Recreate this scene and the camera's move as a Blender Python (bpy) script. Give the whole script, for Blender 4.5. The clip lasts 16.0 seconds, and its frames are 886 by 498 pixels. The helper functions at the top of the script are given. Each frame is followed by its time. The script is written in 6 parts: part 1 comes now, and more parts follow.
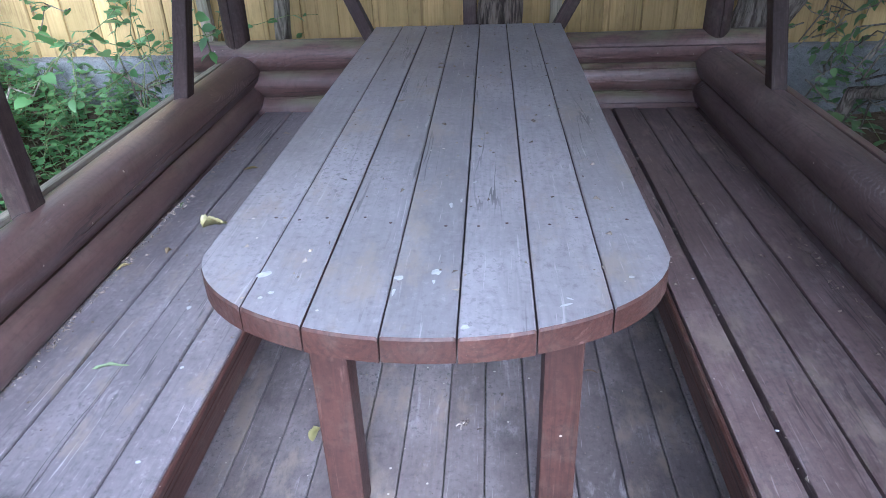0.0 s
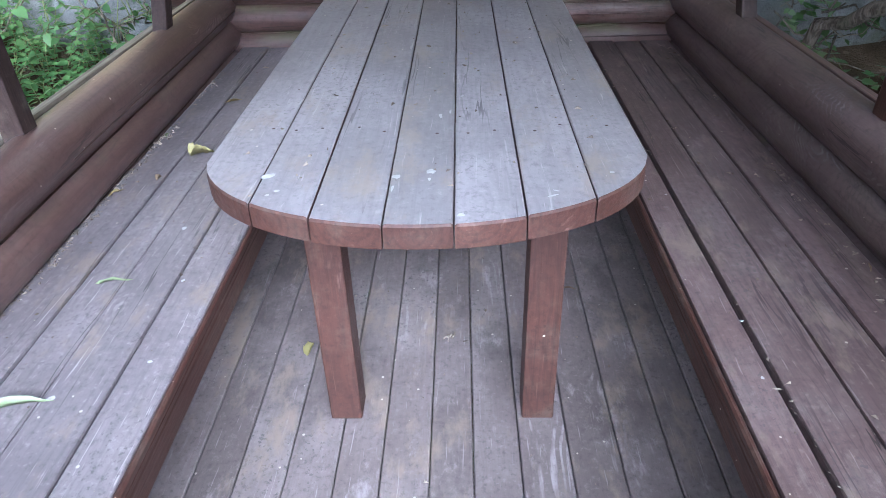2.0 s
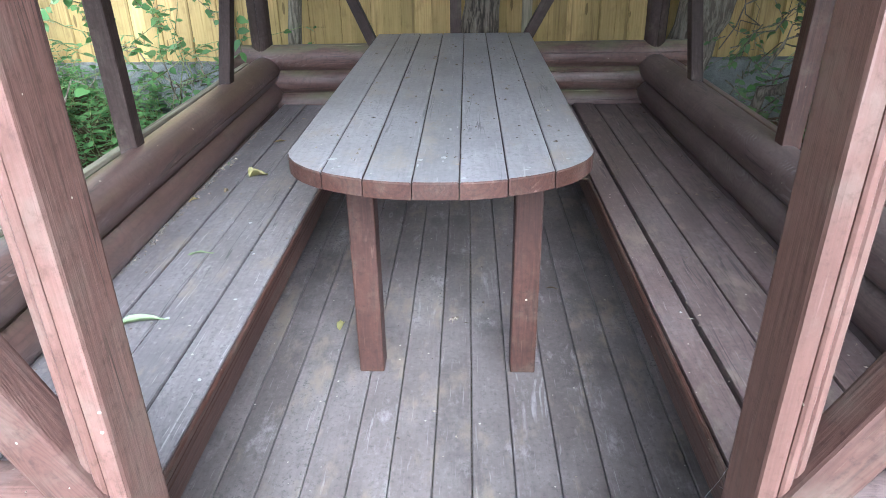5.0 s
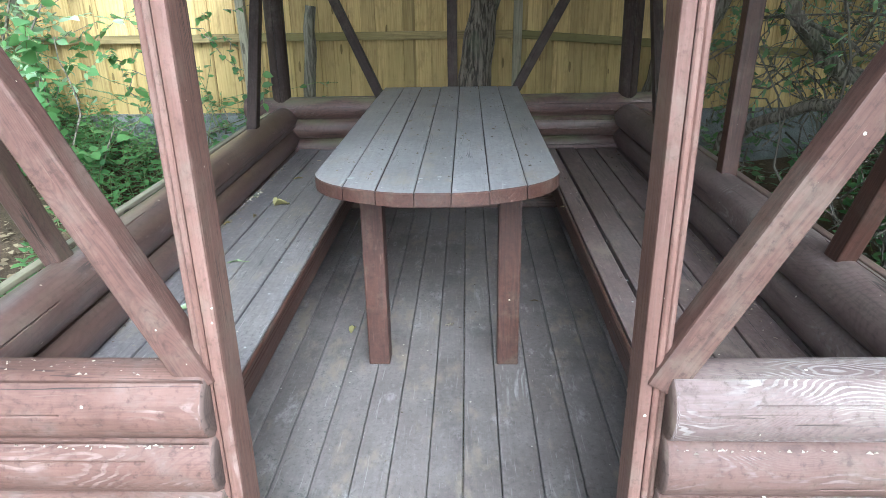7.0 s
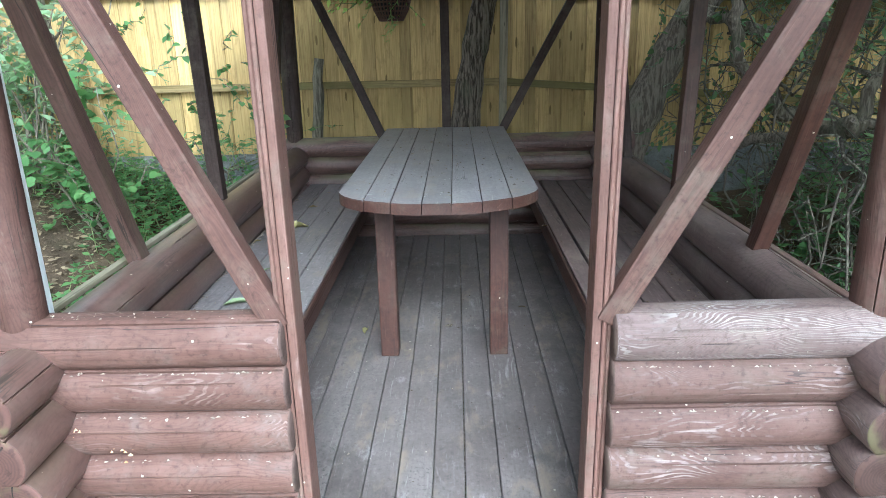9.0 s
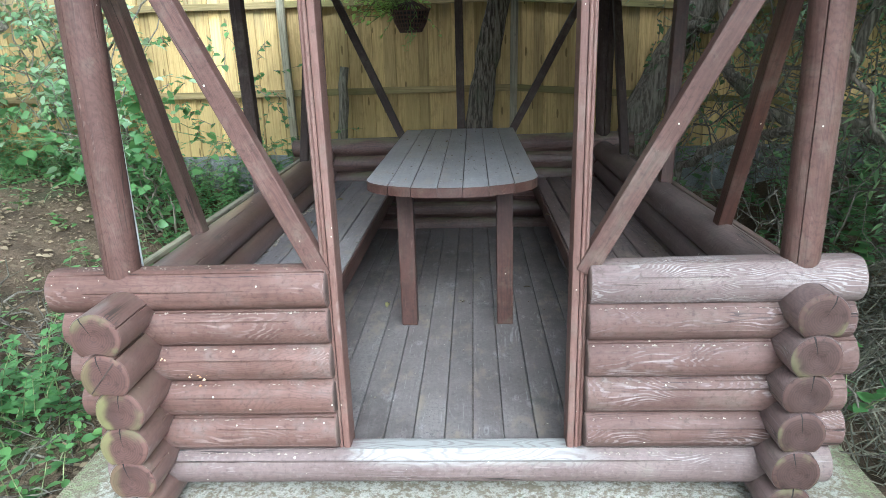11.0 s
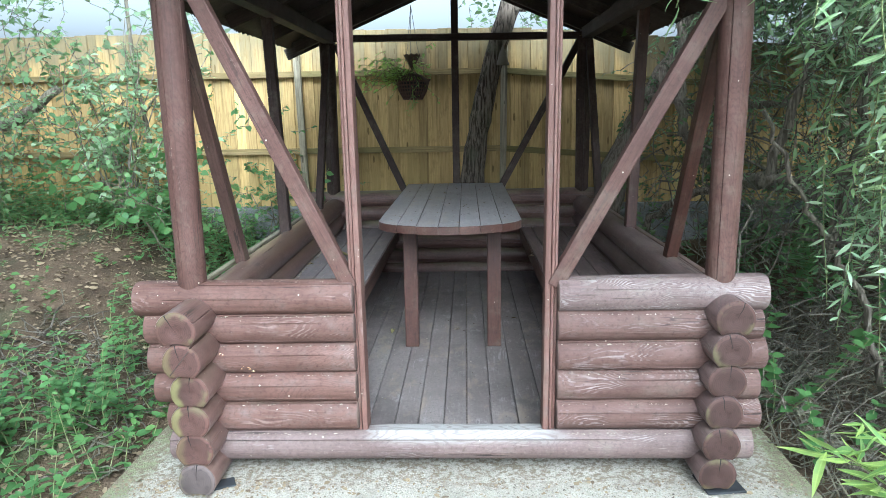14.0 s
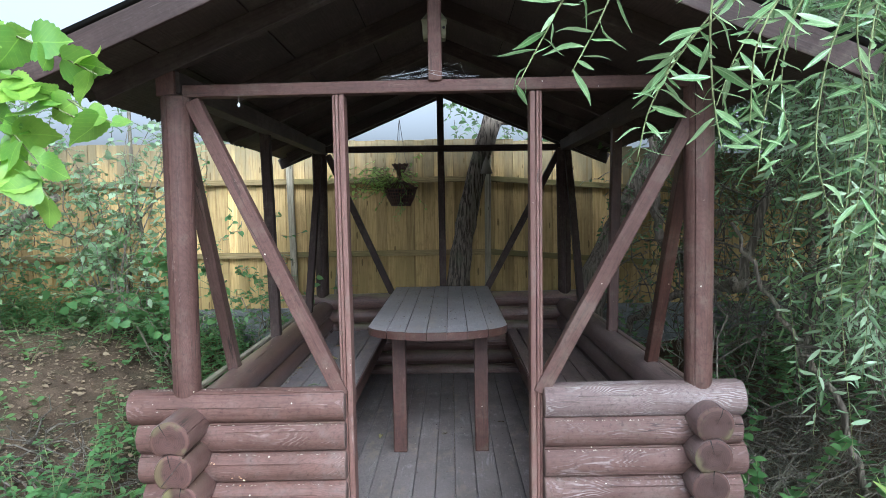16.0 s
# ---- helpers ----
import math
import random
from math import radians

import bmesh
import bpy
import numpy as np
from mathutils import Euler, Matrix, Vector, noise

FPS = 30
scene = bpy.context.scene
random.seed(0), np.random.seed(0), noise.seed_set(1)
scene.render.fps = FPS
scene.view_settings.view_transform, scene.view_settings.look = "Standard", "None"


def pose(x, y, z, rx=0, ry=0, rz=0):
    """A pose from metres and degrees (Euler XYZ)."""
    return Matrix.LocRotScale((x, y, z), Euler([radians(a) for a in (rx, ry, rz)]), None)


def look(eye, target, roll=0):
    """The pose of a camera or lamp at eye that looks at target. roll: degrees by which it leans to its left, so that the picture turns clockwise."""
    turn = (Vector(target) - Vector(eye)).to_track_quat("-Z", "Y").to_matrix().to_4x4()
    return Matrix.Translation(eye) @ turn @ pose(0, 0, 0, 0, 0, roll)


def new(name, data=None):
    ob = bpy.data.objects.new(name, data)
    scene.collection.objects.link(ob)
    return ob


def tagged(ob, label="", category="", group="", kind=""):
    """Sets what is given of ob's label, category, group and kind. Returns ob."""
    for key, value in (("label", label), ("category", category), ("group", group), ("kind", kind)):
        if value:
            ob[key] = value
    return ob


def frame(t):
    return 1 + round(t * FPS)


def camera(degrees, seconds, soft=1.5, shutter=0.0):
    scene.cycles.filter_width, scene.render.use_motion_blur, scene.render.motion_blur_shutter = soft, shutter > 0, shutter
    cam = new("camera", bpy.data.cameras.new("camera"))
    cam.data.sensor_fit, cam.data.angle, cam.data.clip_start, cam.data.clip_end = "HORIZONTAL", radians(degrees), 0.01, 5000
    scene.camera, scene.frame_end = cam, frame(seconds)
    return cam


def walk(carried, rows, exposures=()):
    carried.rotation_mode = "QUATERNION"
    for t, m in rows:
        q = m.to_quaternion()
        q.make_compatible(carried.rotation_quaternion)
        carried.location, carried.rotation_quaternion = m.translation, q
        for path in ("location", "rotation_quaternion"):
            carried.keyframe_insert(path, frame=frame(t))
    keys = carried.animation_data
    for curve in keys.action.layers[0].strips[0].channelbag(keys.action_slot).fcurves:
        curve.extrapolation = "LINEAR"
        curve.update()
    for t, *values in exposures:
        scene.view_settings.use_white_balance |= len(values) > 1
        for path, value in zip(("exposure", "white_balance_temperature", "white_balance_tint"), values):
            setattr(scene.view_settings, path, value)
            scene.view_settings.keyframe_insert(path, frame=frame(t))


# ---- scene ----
cam = camera(66.3, 16.0, 0.7)
PATH = [
    (0, (0.073, 0.092, 1.346), (-0.068, 1.84, 0.385), -2.2),
    (0.5, (0.074, 0.083, 1.336), (-0.07, 1.812, 0.342), -2.4),
    (1, (0.066, 0.065, 1.328), (-0.075, 1.773, 0.297), -2.1),
    (1.5, (0.041, 0.029, 1.313), (-0.06, 1.72, 0.25), -2.3),
    (2, (0.04, -0.026, 1.307), (-0.022, 1.655, 0.225), -1.8),
    (2.5, (0.063, -0.099, 1.315), (-0.007, 1.581, 0.232), -1.8),
    (3, (0.07, -0.186, 1.319), (-0.016, 1.525, 0.288), -2.0),
    (3.5, (0.065, -0.254, 1.322), (-0.029, 1.472, 0.316), -1.9),
    (4, (0.036, -0.361, 1.314), (-0.056, 1.387, 0.346), -1.4),
    (6.5, (0.069, -0.952, 1.345), (0.014, 0.901, 0.595), -0.9),
    (7, (0.075, -1.056, 1.345), (0.0, 0.808, 0.625), -1.0),
    (7.5, (0.067, -1.197, 1.346), (-0.005, 0.678, 0.656), -1.1),
    (8, (0.049, -1.338, 1.348), (-0.008, 0.552, 0.697), -1.5),
    (8.5, (0.044, -1.459, 1.356), (0.003, 0.445, 0.747), -1.4),
    (11, (0.077, -2.026, 1.354), (-0.019, -0.109, 0.791), -1.7),
    (11.5, (0.068, -2.145, 1.344), (-0.024, -0.223, 0.798), -2.1),
    (12, (0.06, -2.249, 1.337), (-0.02, -0.321, 0.813), -2.0),
    (12.5, (0.072, -2.357, 1.339), (0.0, -0.423, 0.834), -2.1),
    (13, (0.084, -2.486, 1.349), (0.019, -0.544, 0.873), -1.8),
    (13.5, (0.085, -2.58, 1.355), (0.017, -0.63, 0.919), -1.2),
    (14, (0.066, -2.655, 1.362), (-0.005, -0.695, 0.972), -1.0),
    (14.5, (0.063, -2.693, 1.389), (0.008, -0.721, 1.059), -0.8),
    (15, (0.061, -2.705, 1.403), (0.02, -0.722, 1.147), -0.5),
    (15.5, (0.063, -2.727, 1.414), (0.033, -0.736, 1.233), -0.5),
    (16, (0.054, -2.784, 1.435), (0.031, -0.787, 1.325), -1.0),
]
walk(cam, [(t, look(eye, target, roll)) for t, eye, target, roll in PATH],
     [(0, 1.48, 4690, 16), (1.5, 1.56, 4870, 14), (4, 1.72, 5090, 10), (7, 1.4, 5095, -2), (8.5, 1.18, 5090, -2), (11, 0.89, 5100, -2), (13.5, 0.82, 5130, -1), (14.5, 0.93, 5160, 0), (15.5, 1.02, 5160, 1), (16, 0.45, 5150, 5)])

# ---- light ----
world = bpy.data.worlds.new("sky")
scene.world = world
world.use_nodes = True
_wn = world.node_tree
_sky = _wn.nodes.new("ShaderNodeTexSky")
_sky.sky_type = "NISHITA"
_sky.sun_disc = False
_sky.sun_elevation, _sky.sun_rotation = radians(36), radians(166)
_sky.air_density, _sky.dust_density, _sky.ozone_density = 1.0, 9.0, 0.8
_grey = _wn.nodes.new("ShaderNodeHueSaturation")
_grey.inputs["Saturation"].default_value, _grey.inputs["Value"].default_value = 0.12, 1.9
_wn.links.new(_sky.outputs[0], _grey.inputs["Color"])
_wn.links.new(_grey.outputs[0], _wn.nodes["Background"].inputs[0])
_wn.nodes["Background"].inputs[1].default_value = 0.15
sun_data = bpy.data.lights.new("sun", "SUN")
sun_data.energy, sun_data.angle, sun_data.color = 0.68, radians(35), (1.0, 0.99, 0.98)
sun = new("sun", sun_data)
sun.matrix_world = look((0.9, -3.6, 2.7), (0, 0, 0))

# ---- materials ----


class Nodes:
    """A node material under construction."""

    def __init__(self, name):
        self.mat = bpy.data.materials.new(name)
        self.mat.use_nodes = True
        self.tree = self.mat.node_tree
        self.bsdf = self.tree.nodes["Principled BSDF"]

    def node(self, kind, **inputs):
        n = self.tree.nodes.new(kind)
        for key, value in inputs.items():
            self.put(n, key.replace("_", " "), value)
        return n

    def put(self, n, key, value):
        if isinstance(value, bpy.types.NodeSocket):
            self.tree.links.new(value, n.inputs[key])
        else:
            n.inputs[key].default_value = value

    def math(self, op, a, b=0.0, clamp=False):
        n = self.tree.nodes.new("ShaderNodeMath")
        n.operation, n.use_clamp = op, clamp
        self.put(n, 0, a)
        self.put(n, 1, b)
        return n.outputs[0]

    def step(self, value, low, high):
        n = self.tree.nodes.new("ShaderNodeMapRange")
        n.interpolation_type = "SMOOTHSTEP"
        self.put(n, 0, value)
        n.inputs[1].default_value, n.inputs[2].default_value = low, high
        return n.outputs[0]

    def mix(self, fac, a, b, blend="MIX"):
        n = self.tree.nodes.new("ShaderNodeMix")
        n.data_type, n.blend_type = "RGBA", blend
        self.put(n, 0, fac)
        self.put(n, 6, (*a, 1) if isinstance(a, tuple) else a)
        self.put(n, 7, (*b, 1) if isinstance(b, tuple) else b)
        return n.outputs[2]

    def coords(self, stretch=(1, 1, 1), shuffle=True):
        tc = self.tree.nodes.new("ShaderNodeTexCoord")
        v = tc.outputs["Object"]
        if shuffle:
            info = self.tree.nodes.new("ShaderNodeObjectInfo")
            sc = self.tree.nodes.new("ShaderNodeVectorMath")
            sc.operation = "SCALE"
            sc.inputs[0].default_value = (37.0, 23.0, 51.0)
            self.tree.links.new(info.outputs["Random"], sc.inputs["Scale"])
            ad = self.tree.nodes.new("ShaderNodeVectorMath")
            self.tree.links.new(v, ad.inputs[0])
            self.tree.links.new(sc.outputs[0], ad.inputs[1])
            v = ad.outputs[0]
        return self.stretch(v, stretch)

    def stretch(self, v, by):
        m = self.tree.nodes.new("ShaderNodeVectorMath")
        m.operation = "MULTIPLY"
        self.tree.links.new(v, m.inputs[0])
        m.inputs[1].default_value = by
        return m.outputs[0]

    def noise(self, v, scale, detail=4.0, rough=0.55, distortion=0.0):
        n = self.node("ShaderNodeTexNoise", Vector=v, Scale=scale, Detail=detail, Roughness=rough, Distortion=distortion)
        return n.outputs[0]

    def random(self):
        return self.tree.nodes.new("ShaderNodeObjectInfo").outputs["Random"]

    def finish(self, colour, rough=0.6, bump=None, strength=0.3, distance=0.004, specular=0.5):
        self.put(self.bsdf, "Base Color", (*colour, 1) if isinstance(colour, tuple) else colour)
        self.put(self.bsdf, "Roughness", rough)
        self.bsdf.inputs["Specular IOR Level"].default_value = specular
        if bump is not None:
            b = self.node("ShaderNodeBump", Strength=strength, Distance=distance, Height=bump)
            self.tree.links.new(b.outputs[0], self.bsdf.inputs["Normal"])
        return self.mat


def stained_wood(name, base, deep, bare, wear=0.35, gloss=0.45, specks=0.5, rings=55.0, dirt=(0.16, 0.14, 0.11), dirt_amount=0.35, grain_bump=0.55, grain=0.6, knots=0.25, pith=0.0, scratch=0.25, cracks=0.0, pale_knots=0.0, grit=0.0, wander=0.16, specular=0.45, tread=None, stains=0.0, moss=0.0):
    """Stained timber: the grain runs along the object's own x axis."""
    m = Nodes(name)
    v = m.coords()
    fine = m.noise(m.stretch(v, (3, 70, 70)), 1.6, 5, 0.6)
    blot = m.noise(v, 2.3, 4, 0.6)
    small = m.noise(v, 14.0, 4, 0.65)
    kv = m.node("ShaderNodeTexVoronoi", Vector=m.stretch(v, (2.6, 8.5, 8.5)), Scale=1.0)
    kp = m.node("ShaderNodeSeparateColor", Color=kv.outputs["Color"])
    kd = m.math("ADD", kv.outputs["Distance"], m.math("MULTIPLY", m.math("SUBTRACT", small, 0.5), 0.08))
    here = m.math("GREATER_THAN", kp.outputs[0], 1.0 - knots)
    # growth rings round a wandering pith, bent aside by the knots
    tc = m.tree.nodes.new("ShaderNodeTexCoord")
    sep = m.node("ShaderNodeSeparateXYZ", Vector=tc.outputs["Object"])
    drift = m.node("ShaderNodeTexNoise", Vector=m.stretch(v, (1.0, 0, 0)), Scale=1.5, Detail=2.0, Roughness=0.45)
    dp = m.node("ShaderNodeSeparateColor", Color=drift.outputs["Color"])
    py = m.math("ADD", sep.outputs[1], m.math("MULTIPLY", m.math("SUBTRACT", dp.outputs[0], 0.5), wander))
    pz = m.math("ADD", m.math("ADD", sep.outputs[2], pith), m.math("MULTIPLY", m.math("SUBTRACT", dp.outputs[1], 0.5), wander))
    field = m.math("SQRT", m.math("ADD", m.math("MULTIPLY", py, py), m.math("MULTIPLY", pz, pz)))
    field = m.math("ADD", field, m.math("MULTIPLY", m.noise(m.stretch(v, (2.5, 14, 14)), 1.0, 3, 0.5), 0.016))
    field = m.math("ADD", field, m.math("MULTIPLY", m.math("MULTIPLY", m.math("SUBTRACT", 1.0, m.step(kd, 0.0, 0.42)), here), 0.022))
    lines = m.math("MULTIPLY_ADD", m.math("SINE", m.math("MULTIPLY", field, rings * 7.0)), 0.5)
    m.tree.nodes[-1].inputs[2].default_value = 0.5
    colour = m.mix(m.step(blot, 0.3, 0.72), deep, base)
    colour = m.mix(m.math("MULTIPLY", m.step(fine, 0.45, 0.72), grain), colour, tuple(c * 0.55 for c in deep))
    tone = m.math("MULTIPLY_ADD", m.random(), 0.24)
    m.tree.nodes[-1].inputs[2].default_value = 0.88
    colour = m.mix(1.0, colour, m.node("ShaderNodeCombineColor", Red=tone, Green=tone, Blue=tone).outputs[0], "MULTIPLY")
    colour = m.mix(m.math("MULTIPLY", m.step(lines, 0.55, 0.95), grain * 0.55), colour, tuple(c * 0.62 for c in deep))
    knot = m.math("MULTIPLY", m.math("SUBTRACT", 1.0, m.step(kd, 0.02, 0.11)), here)
    halo = m.math("MULTIPLY", m.math("MULTIPLY", knot, m.math("SUBTRACT", 1.0, knot)), 1.6)
    colour = m.mix(m.math("MULTIPLY", knot, 0.55), colour, tuple(c * 0.45 for c in deep))
    colour = m.mix(halo, colour, bare if pale_knots else tuple(c * 0.6 for c in deep))
    patch = m.step(m.math("ADD", m.noise(m.stretch(v, (1.2, 3.5, 3.5)), 2.2, 5, 0.65), m.math("MULTIPLY", fine, 0.25)), 0.78 - 0.35 * wear, 1.0 - 0.3 * wear)
    worn = m.math("MULTIPLY", patch, m.step(m.math("MULTIPLY", lines, m.math("ADD", fine, 0.45)), 0.5, 0.9), True)
    colour = m.mix(m.math("MULTIPLY", worn, 0.8), colour, bare)
    grime = m.math("MULTIPLY", m.step(m.math("ADD", m.math("MULTIPLY", blot, 0.5), m.math("MULTIPLY", small, 0.5)), 0.48, 0.7), dirt_amount)
    colour = m.mix(grime, colour, dirt)
    scuff = m.noise(v, 60.0, 6, 0.7)
    colour = m.mix(m.math("MULTIPLY", m.step(scuff, 0.5, 0.72), 0.62), colour, tuple(c * 0.5 for c in deep))
    colour = m.mix(m.math("MULTIPLY", m.step(scuff, 0.46, 0.28), 0.5 * scratch), colour, bare)
    nick = m.noise(m.stretch(v, (7, 150, 150)), 1.0, 2, 0.5, 0.6)
    colour = m.mix(m.math("MULTIPLY", m.step(nick, 0.66, 0.74), 0.9 * scratch), colour, bare)
    if cracks:
        cn = m.noise(m.stretch(v, (1.1, 26, 26)), 1.0, 3, 0.5, 0.2)
        slit = m.math("MULTIPLY", m.math("LESS_THAN", m.math("ABSOLUTE", m.math("SUBTRACT", cn, 0.5)), 0.011), m.step(m.noise(m.stretch(v, (1.4, 9, 9)), 1.0, 3), 0.6 - 0.1 * cracks, 0.66))
        colour = m.mix(m.math("MULTIPLY", slit, 0.85), colour, (0.02, 0.014, 0.012))
    if stains:
        wp = m.tree.nodes.new("ShaderNodeNewGeometry").outputs["Position"]
        wet = m.step(m.noise(m.stretch(wp, (1.2, 0.8, 1)), 2.4, 7, 0.68), 0.5, 0.64)
        colour = m.mix(m.math("MULTIPLY", wet, 0.55 * stains), colour, tuple(c * 0.42 for c in deep))
        dry = m.step(m.noise(m.stretch(wp, (1.5, 0.7, 1)), 5.3, 8, 0.75), 0.55, 0.68)
        colour = m.mix(m.math("MULTIPLY", dry, 0.5 * stains), colour, bare)
    if moss:
        film = m.math("MULTIPLY", m.step(sep.outputs[2], 0.01, 0.06), m.step(m.noise(m.stretch(v, (1.5, 6, 6)), 2.0, 5, 0.65), 0.42, 0.62))
        colour = m.mix(m.math("MULTIPLY", film, moss), colour, (0.15, 0.15, 0.075))
    if tread:
        nt = m.math("SUBTRACT", m.noise(m.stretch(v, (2, 9, 9)), 2.0, 5, 0.65), 0.5)
        along_x = m.math("ADD", sep.outputs[0], m.math("MULTIPLY", nt, 0.3))
        bare_spot = m.math("MULTIPLY", m.step(along_x, tread[0] - 0.05, tread[0] + 0.08), m.step(along_x, tread[1] + 0.12, tread[1] - 0.1))
        bare_spot = m.math("MULTIPLY", bare_spot, m.step(m.math("ADD", sep.outputs[2], m.math("MULTIPLY", nt, 0.06)), 0.005, 0.05))
        colour = m.mix(m.math("MULTIPLY", bare_spot, m.math("SUBTRACT", 0.92, m.math("MULTIPLY", m.step(lines, 0.6, 1.0), 0.45))), colour, (0.30, 0.277, 0.26))
    if grit:
        gn = m.math("MULTIPLY", m.step(m.noise(v, 85.0, 3, 0.6), 0.57, 0.66), m.step(blot, 0.42, 0.66))
        colour = m.mix(m.math("MULTIPLY", gn, grit), colour, tuple(c * 0.42 for c in dirt))
        mud = m.math("MULTIPLY", m.step(m.noise(m.stretch(v, (1.5, 3, 3)), 3.1, 6, 0.7), 0.52, 0.68), grit * 0.8)
        colour = m.mix(mud, colour, (0.24, 0.19, 0.145))
    vo = m.node("ShaderNodeTexVoronoi", Vector=v, Scale=26.0)
    pick = m.node("ShaderNodeSeparateColor", Color=vo.outputs["Color"])
    dot = m.math("MULTIPLY", m.math("LESS_THAN", vo.outputs["Distance"], m.math("MULTIPLY", pick.outputs[1], 0.10)), m.math("GREATER_THAN", pick.outputs[0], 1.0 - 0.3 * specks))
    colour = m.mix(m.math("MULTIPLY", dot, 0.8), colour, (0.55, 0.5, 0.4))
    rough = m.math("ADD", gloss, m.math("MULTIPLY", m.math("ADD", worn, small), 0.12), True)
    height = m.math("ADD", m.math("MULTIPLY", fine, 0.6), m.math("MULTIPLY", lines, 0.06))
    return m.finish(colour, rough, height, grain_bump, 0.004, specular)


def end_grain(name, base, rim, mossy=0.0):
    m = Nodes(name)
    v = m.coords()
    tc = m.tree.nodes.new("ShaderNodeTexCoord")
    sep = m.node("ShaderNodeSeparateXYZ", Vector=tc.outputs["Object"])
    r2 = m.math("SQRT", m.math("ADD", m.math("MULTIPLY", sep.outputs[1], sep.outputs[1]), m.math("MULTIPLY", sep.outputs[2], sep.outputs[2])))
    n = m.noise(v, 18.0, 4)
    rings = m.math("SINE", m.math("MULTIPLY", m.math("ADD", r2, m.math("MULTIPLY", n, 0.012)), 900.0))
    colour = m.mix(m.math("MULTIPLY_ADD", rings, 0.18), base, tuple(c * 0.5 for c in base))
    m.tree.nodes[-2].inputs[2].default_value = 0.3
    colour = m.mix(m.step(m.noise(v, 6.0, 3), 0.45, 0.7), colour, tuple(c * 0.55 for c in base))
    edge = m.math("ADD", r2, m.math("MULTIPLY", m.math("SUBTRACT", n, 0.5), 0.02))
    colour = m.mix(m.math("MULTIPLY", m.step(edge, 0.058, 0.066), 0.5), colour, tuple(c * 1.6 for c in base))
    colour = m.mix(m.math("MULTIPLY", m.step(m.noise(v, 55.0, 5, 0.7), 0.52, 0.68), 0.6), colour, tuple(c * 0.35 for c in base))
    green = m.math("MULTIPLY", m.math("MULTIPLY", m.step(edge, 0.04, 0.075), m.step(m.noise(v, 9.0, 4), 0.5, 0.62)), 0.75)
    colour = m.mix(green, colour, rim)
    if mossy:
        damp = m.math("MULTIPLY", m.step(m.math("ADD", sep.outputs[1], m.math("MULTIPLY", m.math("SUBTRACT", n, 0.5), 0.05)), 0.018, 0.045), m.step(edge, 0.03, 0.055))
        damp = m.math("MULTIPLY", damp, m.math("MULTIPLY", m.step(m.random(), 0.0, 0.6), mossy))
        colour = m.mix(damp, colour, (0.17, 0.155, 0.062))
    turn = m.math("MULTIPLY", m.math("SUBTRACT", m.random(), 0.5), 1.1)
    ca, sa = m.math("COSINE", turn), m.math("SINE", turn)
    off = m.math("ADD", m.math("MULTIPLY", sep.outputs[1], ca), m.math("MULTIPLY", sep.outputs[2], sa))
    out = m.math("SUBTRACT", m.math("MULTIPLY", sep.outputs[2], ca), m.math("MULTIPLY", sep.outputs[1], sa))
    bend = m.math("MULTIPLY", m.math("SUBTRACT", m.noise(v, 25.0, 3), 0.5), 0.012)
    line = m.math("LESS_THAN", m.math("ABSOLUTE", m.math("ADD", off, bend)), m.math("MAXIMUM", m.math("MULTIPLY", out, 0.035), 0.0))
    colour = m.mix(line, colour, (0.012, 0.008, 0.007))
    return m.finish(colour, 0.75, m.math("SUBTRACT", n, line), 0.6, 0.008, 0.25)


STAIN_FRONT = stained_wood("stain_front", (0.152, 0.081, 0.064), (0.086, 0.043, 0.033), (0.27, 0.19, 0.165), 0.42, 0.6, 2.2, 300.0, specular=0.25, grain=0.45, scratch=0.12, cracks=1.2, knots=0.22, dirt=(0.15, 0.125, 0.11), dirt_amount=0.45)
STAIN_FRONT_WORN = stained_wood("stain_front_worn", (0.142, 0.08, 0.067), (0.088, 0.048, 0.039), (0.34, 0.275, 0.26), 0.5, 0.6, 2.0, 380.0, wander=0.11, specular=0.25, grain=0.35, scratch=0.12, cracks=0.6, knots=0.25)
STAIN_BLEACHED = stained_wood("stain_bleached", (0.158, 0.108, 0.099), (0.115, 0.076, 0.069), (0.33, 0.285, 0.27), 0.72, 0.62, 0.8, 560.0, specular=0.25, grain=0.45, scratch=0.2, cracks=0.8, knots=0.2)
STAIN_SIDE = stained_wood("stain_side", (0.158, 0.088, 0.072), (0.1, 0.053, 0.042), (0.34, 0.27, 0.25), 0.3, 0.3, 0.8, 260.0, specular=1.0, grain_bump=0.3, grain=0.45, scratch=0.12, cracks=1.0, moss=0.12)
STAIN_SIDE_GREY = stained_wood("stain_side_grey", (0.145, 0.097, 0.088), (0.095, 0.06, 0.054), (0.30, 0.26, 0.25), 0.35, 0.36, 1.2, 280.0, specular=0.5, grain_bump=0.35, grain=0.5, scratch=0.2, cracks=1.0)
STAIN_INSIDE = stained_wood("stain_inside", (0.138, 0.076, 0.062), (0.092, 0.05, 0.041), (0.25, 0.19, 0.17), 0.12, 0.4, 0.5, 160.0, scratch=0.1, cracks=0.7, specular=0.4, moss=0.6)
STAIN_POST = stained_wood("stain_post", (0.122, 0.062, 0.049), (0.082, 0.040, 0.031), (0.34, 0.25, 0.22), 0.22, 0.6, 1.5, 330.0, specular=0.25, grain=0.55, scratch=0.1, cracks=0.8, knots=0.15)
